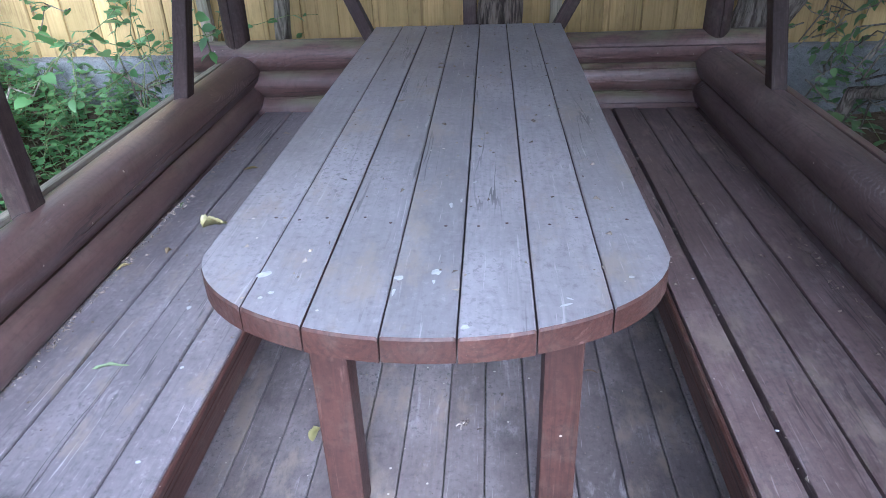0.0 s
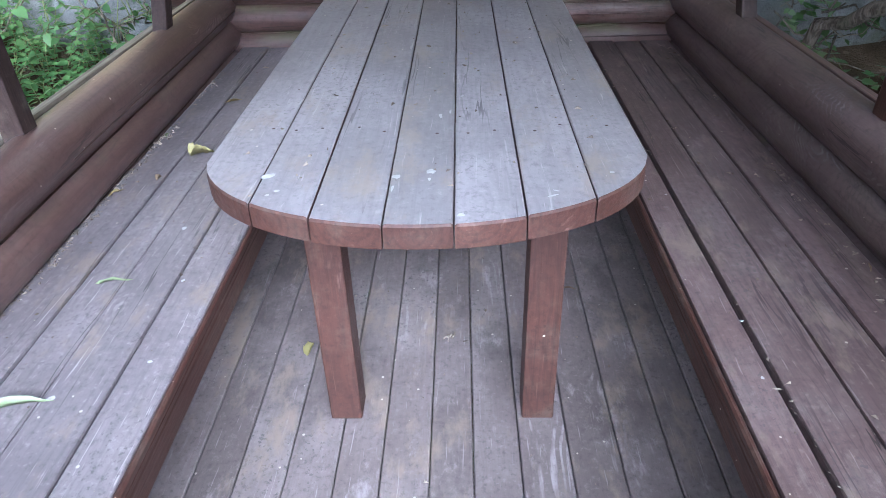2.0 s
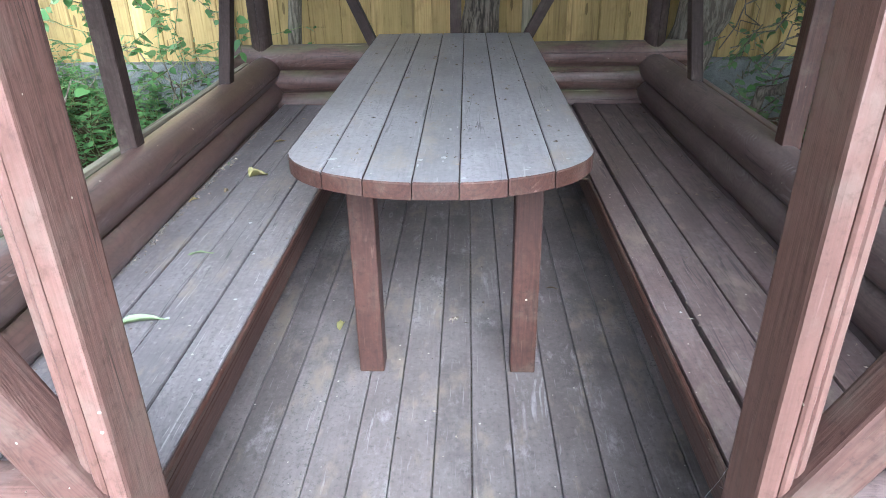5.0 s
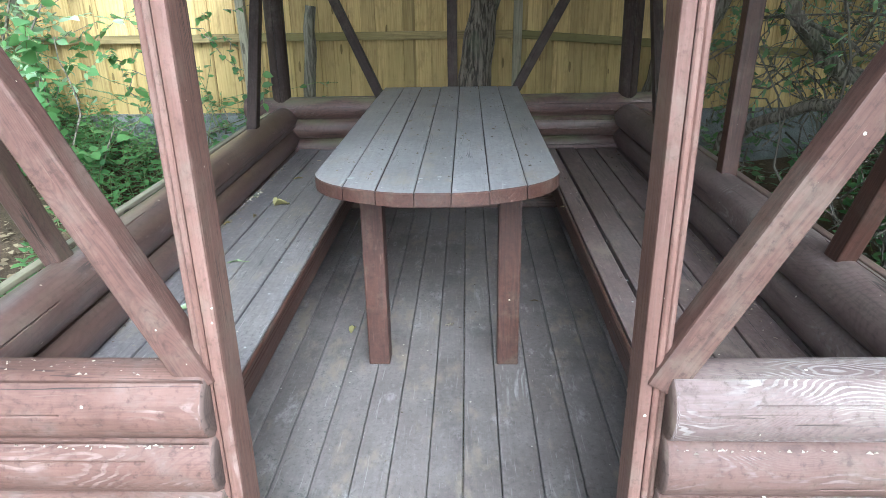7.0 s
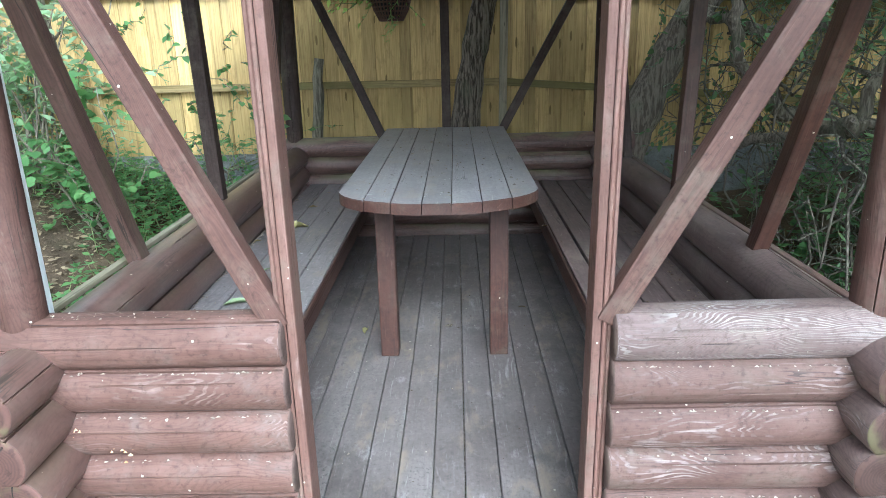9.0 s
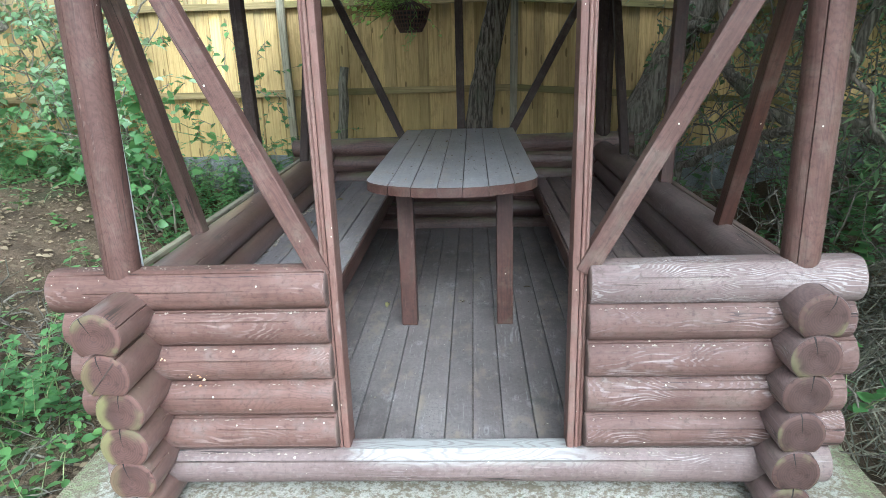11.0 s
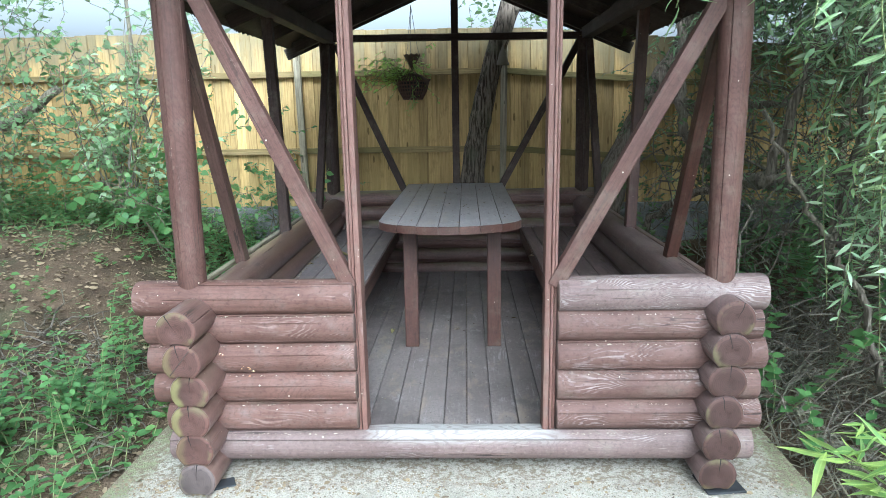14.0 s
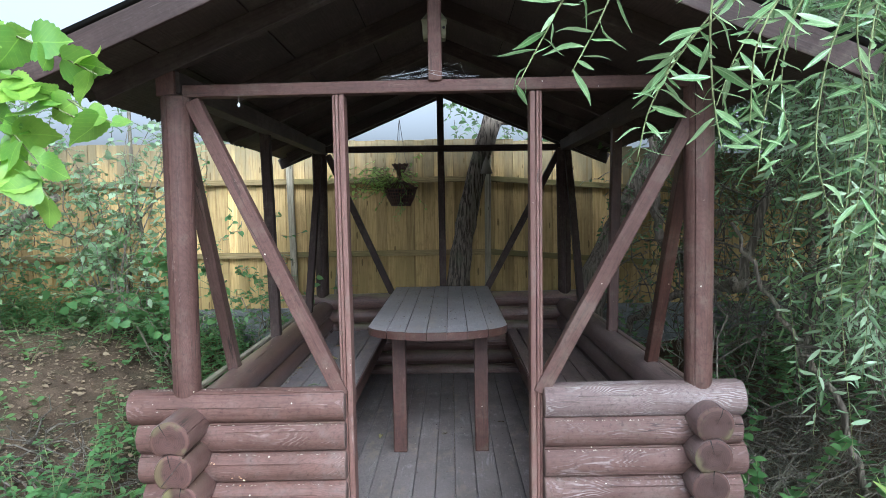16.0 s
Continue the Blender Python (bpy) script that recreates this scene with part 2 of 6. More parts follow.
STAIN_JAMB = stained_wood("stain_jamb", (0.168, 0.088, 0.07), (0.125, 0.062, 0.048), (0.34, 0.25, 0.22), 0.08, 0.55, 1.8, 60.0, specular=0.3, grain=0.4, scratch=0.12, cracks=0.5, knots=0.12)
# darker copy of the post stain: shade on the right brace put into colour
STAIN_BRACE_SHADED = stained_wood("stain_brace_shaded", (0.098, 0.05, 0.039), (0.064, 0.031, 0.024), (0.27, 0.19, 0.165), 0.14, 0.6, 1.8, 120.0, specular=0.25, grain=0.5, scratch=0.12, cracks=0.8, knots=0.3)
# dark stain; on rear and side timbers it carries the interior shade
STAIN_DARK_SHADE = stained_wood("stain_dark_shade", (0.058, 0.034, 0.028), (0.038, 0.023, 0.019), (0.16, 0.12, 0.11), 0.1, 0.6, 0.2, 100.0, specular=0.25)
STAIN_TABLE = stained_wood("stain_table", (0.298, 0.272, 0.275), (0.19, 0.17, 0.17), (0.43, 0.39, 0.38), 0.2, 0.34, 1.3, 170.0, (0.23, 0.20, 0.195), 0.25, 0.16, 0.3, 0.26, pith=0.11, scratch=0.65, grit=0.85, wander=0.08, cracks=0.6, specular=1.0, stains=0.4)
STAIN_BENCH = stained_wood("stain_bench", (0.222, 0.190, 0.190), (0.145, 0.121, 0.121), (0.43, 0.38, 0.37), 0.2, 0.4, 1.7, 200.0, (0.2, 0.17, 0.165), 0.35, 0.22, 0.35, 0.22, pith=0.12, scratch=0.8, grit=0.8, wander=0.08, cracks=0.5, specular=0.8, stains=0.4)
STAIN_BENCH_RED = stained_wood("stain_bench_red", (0.17, 0.117, 0.108), (0.11, 0.072, 0.065), (0.34, 0.29, 0.275), 0.3, 0.36, 1.5, 130.0, (0.18, 0.16, 0.15), 0.4, 0.4, 0.5, 0.2, pith=0.1, scratch=0.5, cracks=1.6, grit=0.7, wander=0.09, stains=0.6)
STAIN_FLOOR = stained_wood("stain_floor", (0.222, 0.184, 0.173), (0.142, 0.114, 0.105), (0.42, 0.38, 0.37), 0.3, 0.38, 1.4, 160.0, (0.24, 0.21, 0.195), 0.5, 0.3, 0.2, 0.3, pith=0.11, scratch=0.45, pale_knots=1.0, grit=1.0, wander=0.09, stains=1.0)
STAIN_SILL = stained_wood("stain_sill", (0.19, 0.132, 0.121), (0.135, 0.09, 0.081), (0.40, 0.35, 0.335), 0.3, 0.6, 1.2, 300.0, wander=0.1, specular=0.3, scratch=0.3, cracks=0.6, grain=0.3, tread=(-0.36, 0.40))
STAIN_EDGE = stained_wood("stain_edge", (0.078, 0.031, 0.02), (0.048, 0.019, 0.013), (0.3, 0.19, 0.16), 0.1, 0.48, 0.8, 70.0, scratch=0.12, cracks=0.8)
ROOF_WOOD = stained_wood("roof_wood", (0.062, 0.042, 0.034), (0.04, 0.027, 0.022), (0.11, 0.06, 0.055), 0.1, 0.7, 0.1)
END_RED = end_grain("end_red", (0.088, 0.044, 0.035), (0.115, 0.10, 0.05), 0.7)
END_BROWN = end_grain("end_brown", (0.062, 0.033, 0.027), (0.115, 0.10, 0.05))
END_GREY = end_grain("end_grey", (0.085, 0.064, 0.058), (0.115, 0.10, 0.05))
END_PALE = end_grain("end_pale", (0.10, 0.064, 0.054), (0.14, 0.10, 0.075))


def fence_wood(name, base, deep, moss, moss_top, grey_from=0.45):
    """Sawn boards: greyed towards the top, green-stained low down, with dark runs and knots."""
    m = Nodes(name)
    v = m.coords()
    fine = m.noise(m.stretch(v, (2.5, 60, 60)), 1.5, 5)
    blot = m.noise(m.stretch(v, (1, 4, 4)), 1.4, 4)
    small = m.noise(m.stretch(v, (4, 9, 9)), 2.5, 5, 0.65)
    colour = m.mix(m.step(fine, 0.35, 0.7), base, deep)
    tone = m.math("MULTIPLY_ADD", m.random(), 0.5)
    m.tree.nodes[-1].inputs[2].default_value = 0.72
    colour = m.mix(1.0, colour, m.node("ShaderNodeCombineColor", Red=tone, Green=tone, Blue=tone).outputs[0], "MULTIPLY")
    tc = m.tree.nodes.new("ShaderNodeTexCoord")
    sep = m.node("ShaderNodeSeparateXYZ", Vector=tc.outputs["Object"])
    high = m.math("ADD", sep.outputs[0], m.math("MULTIPLY", m.math("SUBTRACT", blot, 0.5), 1.2))
    colour = m.mix(m.math("MULTIPLY", m.step(high, grey_from - 0.15, grey_from + 0.3), 0.8), colour, (0.19, 0.16, 0.095))
    low = m.math("ADD", m.math("MULTIPLY", sep.outputs[0], -0.8), m.math("MULTIPLY", blot, 1.1))
    colour = m.mix(m.math("MULTIPLY", m.step(low, moss_top, moss_top + 0.6), 0.75), colour, moss)
    colour = m.mix(m.math("MULTIPLY", m.step(small, 0.5, 0.72), 0.42), colour, tuple(c * 0.5 for c in deep))
    runs = m.noise(m.stretch(v, (0.9, 40, 40)), 1.0, 3, 0.5)
    colour = m.mix(m.math("MULTIPLY", m.step(runs, 0.56, 0.7), 0.6), colour, tuple(c * 0.45 for c in deep))
    vo = m.node("ShaderNodeTexVoronoi", Vector=m.stretch(v, (3.0, 14, 14)), Scale=1.0)
    colour = m.mix(m.math("MULTIPLY", m.math("LESS_THAN", vo.outputs["Distance"], 0.12), 0.8), colour, tuple(c * 0.35 for c in deep))
    return m.finish(colour, 0.8, m.math("ADD", fine, small), 0.35, 0.004, 0.25)


FENCE = fence_wood("fence_boards", (0.54, 0.375, 0.16), (0.39, 0.262, 0.105), (0.36, 0.26, 0.10), 0.65)
FENCE_RAIL = fence_wood("fence_rails", (0.33, 0.24, 0.11), (0.22, 0.16, 0.07), (0.17, 0.145, 0.055), 0.4, 9.0)
GREY_WOOD = fence_wood("grey_wood", (0.33, 0.285, 0.205), (0.21, 0.175, 0.12), (0.25, 0.215, 0.14), 0.8, 9.0)


def rough_stone(name, base, deep, moss, scale=6.0):
    m = Nodes(name)
    v = m.coords(shuffle=False)
    a, b = m.noise(v, scale, 6, 0.65), m.noise(v, scale * 11, 4, 0.7)
    colour = m.mix(m.step(a, 0.35, 0.7), deep, base)
    colour = m.mix(m.math("MULTIPLY", m.step(b, 0.5, 0.75), 0.5), colour, tuple(c * 0.6 for c in deep))
    colour = m.mix(m.math("MULTIPLY", m.step(m.noise(v, scale * 0.4, 5, 0.6), 0.52, 0.68), 0.8), colour, moss)
    c = m.noise(v, scale * 32, 3, 0.6)
    colour = m.mix(m.math("MULTIPLY", m.step(c, 0.52, 0.66), 0.55), colour, tuple(q * 0.4 for q in deep))
    colour = m.mix(m.math("MULTIPLY", m.step(c, 0.42, 0.3), 0.5), colour, tuple(min(1, q * 1.35) for q in base))
    return m.finish(colour, 0.9, m.math("ADD", m.math("ADD", a, b), c), 0.8, 0.012, 0.2)


def slab_concrete(name):
    """Worn concrete: pale where trodden, gritty and mossy towards its rims and along the foot of the wall."""
    m = Nodes(name)
    v = m.coords(shuffle=False)
    a, b, c = m.noise(v, 4.0, 6, 0.65), m.noise(v, 44.0, 4, 0.7), m.noise(v, 130.0, 3, 0.6)
    colour = m.mix(m.step(a, 0.35, 0.7), (0.36, 0.32, 0.265), (0.48, 0.43, 0.365))
    colour = m.mix(m.math("MULTIPLY", m.step(b, 0.52, 0.7), 0.4), colour, (0.24, 0.205, 0.15))
    colour = m.mix(m.math("MULTIPLY", m.step(c, 0.52, 0.66), 0.5), colour, (0.14, 0.125, 0.10))
    colour = m.mix(m.math("MULTIPLY", m.step(c, 0.42, 0.3), 0.5), colour, (0.6, 0.58, 0.53))
    tc = m.tree.nodes.new("ShaderNodeTexCoord")
    sep = m.node("ShaderNodeSeparateXYZ", Vector=tc.outputs["Object"])
    rag = m.math("MULTIPLY", m.math("SUBTRACT", m.noise(v, 7.0, 6, 0.7), 0.5), 0.55)
    rim = m.step(m.math("ADD", m.math("ABSOLUTE", sep.outputs[0]), rag), 1.26, 1.42)
    colour = m.mix(m.math("MULTIPLY", rim, 0.75), colour, m.mix(m.step(b, 0.45, 0.6), (0.17, 0.19, 0.075), (0.20, 0.17, 0.115)))
    foot = m.step(m.math("ADD", sep.outputs[1], m.math("MULTIPLY", rag, 0.5)), -1.55, -1.38)
    colour = m.mix(m.math("MULTIPLY", m.math("MULTIPLY", foot, m.step(b, 0.42, 0.6)), 0.8), colour, (0.17, 0.13, 0.085))
    return m.finish(colour, 0.92, m.math("ADD", m.math("ADD", a, b), c), 0.8, 0.012, 0.2)


SLAB = slab_concrete("slab_concrete")
OLD_CONCRETE = rough_stone("old_concrete", (0.26, 0.26, 0.25), (0.16, 0.16, 0.15), (0.14, 0.15, 0.08))
SOIL = rough_stone("soil", (0.165, 0.113, 0.073), (0.078, 0.053, 0.034), (0.085, 0.085, 0.045), 3.0)


def bark(name, base, deep):
    m = Nodes(name)
    v = m.coords(shuffle=False)
    ridge = m.noise(m.stretch(v, (40, 40, 4.0)), 1.0, 4, 0.55, 0.7)
    plate = m.noise(m.stretch(v, (75, 75, 9.0)), 1.0, 3, 0.6, 0.5)
    ridge = m.math("ADD", m.math("MULTIPLY", ridge, 0.6), m.math("MULTIPLY", plate, 0.4))
    colour = m.mix(m.step(ridge, 0.42, 0.58), deep, base)
    colour = m.mix(m.math("MULTIPLY", m.step(m.noise(v, 5, 3), 0.5, 0.7), 0.4), colour, (0.14, 0.15, 0.09))
    return m.finish(colour, 0.9, ridge, 1.0, 0.035, 0.2)


BARK = bark("bark", (0.25, 0.20, 0.155), (0.05, 0.038, 0.03))
TWIG = bark("twig_bark", (0.26, 0.22, 0.17), (0.12, 0.10, 0.075))
WILLOW_BARK = bark("willow_bark", (0.235, 0.195, 0.155), (0.11, 0.088, 0.068))
# dead twigs: darker copy of the twig bark, their shade in the colour
DEAD_TWIG = bark("dead_twig", (0.17, 0.145, 0.115), (0.08, 0.066, 0.052))
GREEN_TWIG = bark("green_twig", (0.24, 0.28, 0.12), (0.15, 0.16, 0.07))


def leaf_skin(name, light, dark, back=0.35, gloss=0.42, rib=False):
    """Leaf surface: each leaf of a mesh takes a tone of its own; some light comes through."""
    m = Nodes(name)
    geo = m.tree.nodes.new("ShaderNodeNewGeometry")
    tone = m.math("FRACT", m.math("ADD", geo.outputs["Random Per Island"], m.random()))
    v = m.coords(shuffle=False)
    colour = m.mix(m.math("ADD", m.math("MULTIPLY", tone, 0.75), m.math("MULTIPLY", m.noise(v, 20, 3), 0.25)), dark, light)
    if rib:
        tc = m.tree.nodes.new("ShaderNodeTexCoord")
        sep = m.node("ShaderNodeSeparateXYZ", Vector=tc.outputs["Object"])
        side = m.math("ABSOLUTE", sep.outputs[1])
        vein = m.math("ABSOLUTE", m.math("SINE", m.math("MULTIPLY", m.math("SUBTRACT", sep.outputs[0], m.math("MULTIPLY", side, 0.8)), 24.0)))
        line = m.math("MAXIMUM", m.math("LESS_THAN", side, 0.012), m.math("MULTIPLY", m.math("LESS_THAN", vein, 0.12), 0.45))
        colour = m.mix(m.math("MULTIPLY", line, 0.6), colour, tuple(min(1, c * 1.35) for c in light))
        blotch = m.step(m.noise(v, 3.5, 3), 0.45, 0.7)
        colour = m.mix(m.math("MULTIPLY", blotch, 0.35), colour, dark)
    tr = m.node("ShaderNodeBsdfTranslucent", Color=m.mix(0.5, colour, tuple(min(1, c * 1.4) for c in light)))
    mixer = m.tree.nodes.new("ShaderNodeMixShader")
    mixer.inputs[0].default_value = back
    out = m.tree.nodes["Material Output"]
    mat = m.finish(colour, gloss, m.noise(v, 60, 2), 0.15, 0.002, 0.5)
    m.tree.links.new(m.bsdf.outputs[0], mixer.inputs[1])
    m.tree.links.new(tr.outputs[0], mixer.inputs[2])
    m.tree.links.new(mixer.outputs[0], out.inputs[0])
    return mat


LEAF_HERB = leaf_skin("leaf_herb", (0.14, 0.26, 0.08), (0.055, 0.13, 0.04))
LEAF_COVER = leaf_skin("leaf_cover", (0.16, 0.27, 0.075), (0.06, 0.13, 0.035))
LEAF_WILLOW = leaf_skin("leaf_willow", (0.27, 0.38, 0.17), (0.06, 0.12, 0.06), 0.3, 0.3)
# lighter copy of the willow leaf, backlight worked into its colour
LEAF_WILLOW_BRIGHT = leaf_skin("leaf_willow_bright", (0.42, 0.53, 0.25), (0.12, 0.22, 0.085), 0.45, 0.26)
LEAF_WILLOW_PALE = leaf_skin("leaf_willow_pale", (0.46, 0.56, 0.36), (0.16, 0.27, 0.13), 0.4, 0.22)
# dimmed leaf colours: shade of the inner thicket put into the tone
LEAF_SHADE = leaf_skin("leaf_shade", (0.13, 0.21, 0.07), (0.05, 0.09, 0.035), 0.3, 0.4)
LEAF_WILLOW_NEAR = leaf_skin("leaf_willow_near", (0.33, 0.43, 0.22), (0.08, 0.2, 0.05), 0.35, 0.2, True)
LEAF_LIME = leaf_skin("leaf_lime", (0.40, 0.50, 0.14), (0.10, 0.24, 0.09), 0.5, 0.3, True)
LEAF_BASKET = leaf_skin("leaf_basket", (0.48, 0.62, 0.16), (0.20, 0.36, 0.08), 0.5, 0.35)
LEAF_LINDEN = leaf_skin("leaf_linden", (0.36, 0.53, 0.08), (0.06, 0.21, 0.045), 0.5, 0.45, True)
LEAF_FAR = leaf_skin("leaf_far", (0.24, 0.34, 0.15), (0.08, 0.16, 0.06), 0.4)
LITTER = leaf_skin("litter", (0.33, 0.25, 0.15), (0.12, 0.08, 0.05), 0.1, 0.8)
DRY_LEAF = leaf_skin("dry_leaf", (0.42, 0.33, 0.14), (0.2, 0.14, 0.06), 0.2, 0.6)
YELLOW_LEAF = leaf_skin("fallen_yellow", (0.46, 0.40, 0.17), (0.27, 0.24, 0.09), 0.2, 0.5)
GREEN_LEAF = leaf_skin("fallen_green", (0.32, 0.38, 0.2), (0.14, 0.2, 0.09), 0.2, 0.5)


def plain(name, colour, rough=0.6, vary=0.25, scale=30.0, metal=0.0):
    m = Nodes(name)
    v = m.coords()
    n = m.noise(v, scale, 4)
    m.bsdf.inputs["Metallic"].default_value = metal
    return m.finish(m.mix(m.math("MULTIPLY", n, vary * 2), colour, tuple(c * 0.45 for c in colour)), rough, n, 0.2, 0.002, 0.4)


ROOFING = plain("roofing", (0.035, 0.033, 0.032), 0.8)
FELT = plain("roofing_felt", (0.03, 0.03, 0.033), 0.85)
WHITE_TRIM = plain("white_trim", (0.80, 0.80, 0.80), 0.5, 0.05)
WICKER = plain("wicker", (0.15, 0.085, 0.065), 0.7, 0.4, 60)
GREEN_BOX = plain("olive_paint", (0.25, 0.235, 0.14), 0.7)
DROPPING = plain("white_splash", (0.62, 0.61, 0.6), 0.8, 0.45, 90.0)
DEBRIS = leaf_skin("debris", (0.44, 0.37, 0.29), (0.06, 0.04, 0.03), 0.05, 0.8)
FUNGUS = leaf_skin("fungus", (0.60, 0.45, 0.28), (0.42, 0.16, 0.05), 0.05, 0.8)
DEAD_GRASS = leaf_skin("dead_grass", (0.23, 0.20, 0.14), (0.045, 0.045, 0.03), 0.1, 0.7)
STRING = plain("cord", (0.12, 0.10, 0.08), 0.8)
METAL = plain("dull_tin", (0.2, 0.165, 0.13), 0.6, 0.3, 20, 0.3)
COBWEB = plain("cobweb", (0.5, 0.5, 0.52), 0.9)

# ---- building helpers ----
WORLD = {}
rng = np.random.default_rng(7)


def thing(name, at=(0, 0, 0), label="", category="", group="", kind=""):
    """An Empty at the thing's base."""
    ob = new(name)
    ob.empty_display_size = 0.1
    m = Matrix.Translation(at)
    ob.matrix_basis = m
    WORLD[ob] = m
    return tagged(ob, label, category, group, kind)


def to_mesh(name, verts, faces, mats, smooth=False, index=None):
    me = bpy.data.meshes.new(name)
    me.from_pydata([tuple(map(float, v)) for v in verts], [], [tuple(map(int, f)) for f in faces])
    for mt in mats if isinstance(mats, (list, tuple)) else [mats]:
        me.materials.append(mt)
    if index is not None:
        me.polygons.foreach_set("material_index", np.asarray(index, dtype=np.int32))
    if smooth:
        me.polygons.foreach_set("use_smooth", np.ones(len(me.polygons), dtype=bool))
    me.update()
    return me


def from_bmesh(name, bm, mats):
    me = bpy.data.meshes.new(name)
    bm.to_mesh(me)
    bm.free()
    for mt in mats if isinstance(mats, (list, tuple)) else [mats]:
        me.materials.append(mt)
    return me


def part(name, me, m, parent=None, label="", category="", kind=""):
    """Links a mesh as one object with the world pose m, under a thing or a part."""
    ob = new(name, me)
    WORLD[ob] = m.copy()
    if parent is not None:
        ob.parent = parent
        ob.matrix_basis = WORLD[parent].inverted() @ m
    else:
        ob.matrix_basis = m
    return tagged(ob, label, category, kind=kind)


BOXES = {}


def bar_mesh(length, width, height, mat, bevel=0.006):
    """A bevelled bar, its length along x, centred."""
    key = (round(length, 4), round(width, 4), round(height, 4), mat.name, bevel)
    if key not in BOXES:
        bm = bmesh.new()
        bmesh.ops.create_cube(bm, size=1.0)
        bmesh.ops.scale(bm, vec=(length, width, height), verts=bm.verts)
        bmesh.ops.bevel(bm, geom=bm.edges[:], offset=min(bevel, height * 0.3, width * 0.3), segments=2 if bevel > 0.004 else 1, affect="EDGES", profile=0.6)
        BOXES[key] = from_bmesh("bar", bm, mat)
    return BOXES[key]


def along(a, b, up=(0, 0, 1), turn=0.0):
    """The pose of a bar whose x axis runs from a to b, at their middle."""
    a, b = Vector(a), Vector(b)
    x = (b - a).normalized()
    u = Vector(up)
    if abs(x.dot(u)) > 0.98:
        u = Vector((0, -1, 0))
    y = u.cross(x).normalized()
    z = x.cross(y)
    m = Matrix((x, y, z)).transposed().to_4x4()
    return Matrix.Translation((a + b) / 2) @ m @ pose(0, 0, 0, turn)


def bar(name, a, b, width, height, mat, parent=None, label="", up=(0, 0, 1), bevel=0.006, turn=0.0):
    return part(name, bar_mesh((Vector(b) - Vector(a)).length, width, height, mat, bevel), along(a, b, up, turn), parent, label)


def log_mesh(length, radius, mats, seed, flat_top=0.0, split_at=None, scoop=0.0, taper=0.0):
    """A turned log along x: slightly uneven, with a drying crack, and end faces of their own material."""
    g = np.random.default_rng(seed)
    segs, rings = 37, max(6, int(length / 0.12)) + 2
    xs = np.linspace(-length / 2, length / 2, rings - 1)
    xs = np.concatenate([xs[:1], [xs[0] + 0.009], xs[1:-1], [xs[-1] - 0.009], xs[-1:]])
    verts, faces, index = [], [], []
    ph = g.uniform(0, 6.28, 6)
    gaps = [g.uniform(1.7, 2.3) if split_at is None else split_at, g.uniform(2.5, 3.1), g.uniform(3.3, 3.9)]
    plain_angles = [q for q in np.arange(segs - 9) * 2 * math.pi / (segs - 9) if min(abs(q - p) for p in gaps) > 0.09]
    ang = np.sort(np.array(plain_angles + [p + d for p in gaps for d in (-0.04, 0.0, 0.04)]))
    segs = len(ang)
    splits = {int(np.argmin(np.abs(ang - p))): k for k, p in enumerate(gaps)}
    spans = [(-9, 9) if split_at is not None and k == 0 else sorted(g.uniform(-length * 0.6, length * 0.6, 2)) for k in range(3)]
    inner = (0.985, 0.8, 0.5, 0.2)

    def ring(x, k, dx=0.0):
        for j, a in enumerate(ang):
            r = radius * k * (1 + taper * x / length) * (1 + 0.012 * math.sin(2 * a + ph[0] + 1.3 * x) + 0.014 * math.sin(3.1 * x + ph[1]) + 0.008 * math.sin(5 * a + 4 * x + ph[2]))
            if k > 0.96 and j in splits and spans[splits[j]][0] < x < spans[splits[j]][1]:
                r *= 0.88 if splits[j] == 0 else 0.93
            z = r * math.sin(a)
            if flat_top and z > flat_top * radius:
                z = flat_top * radius
            if scoop and z < 0 and abs(r * math.cos(a)) < radius:
                z = max(z, 0.004 - scoop + math.sqrt(radius ** 2 - (r * math.cos(a)) ** 2))
            verts.append((x + dx, r * math.cos(a), z))

    for i, x in enumerate(xs):
        ring(x, 0.97 if i in (0, rings) else 1.0, 0.004 if i == 0 else (-0.004 if i == rings else 0))
    for i in range(rings):
        for j in range(segs):
            k = (j + 1) % segs
            faces.append((i * segs + j, i * segs + k, (i + 1) * segs + k, (i + 1) * segs + j))
            index.append(0)
    for side, base in ((-1, 0), (1, rings * segs)):
        x0 = xs[0] if side < 0 else xs[-1]
        prev = base
        for c, k in enumerate(inner):
            start = len(verts)
            ring(x0 - side * (0.0 if c else 0.002), k * 0.96, 0.003 * side * (c > 0))
            for j in range(segs):
                q = (j + 1) % segs
                f = (prev + j, start + j, start + q, prev + q)
                faces.append(f if side > 0 else f[::-1])
                index.append(1)
            prev = start
        mid = len(verts)
        verts.append((x0 + 0.003 * side - side * 0.008, 0, 0))
        for j in range(segs):
            q = (j + 1) % segs
            f = (prev + j, mid, prev + q)
            faces.append(f if side > 0 else f[::-1])
            index.append(1)
    me = to_mesh("log", verts, [f[::-1] for f in faces], mats, True, index)
    me.set_sharp_from_angle(angle=radians(40))
    return me


def log(name, a, b, radius, mats, parent, seed, flat_top=0.0, label="", roll=0.0, split_at=None, scoop=0.0, taper=0.0):
    """A log; with scoop it is hollowed below to sit on its neighbour that far down."""
    me = log_mesh((Vector(b) - Vector(a)).length, radius, mats, seed, flat_top, split_at, scoop, taper)
    return part(name, me, along(a, b) @ pose(0, 0, 0, roll), parent, label)


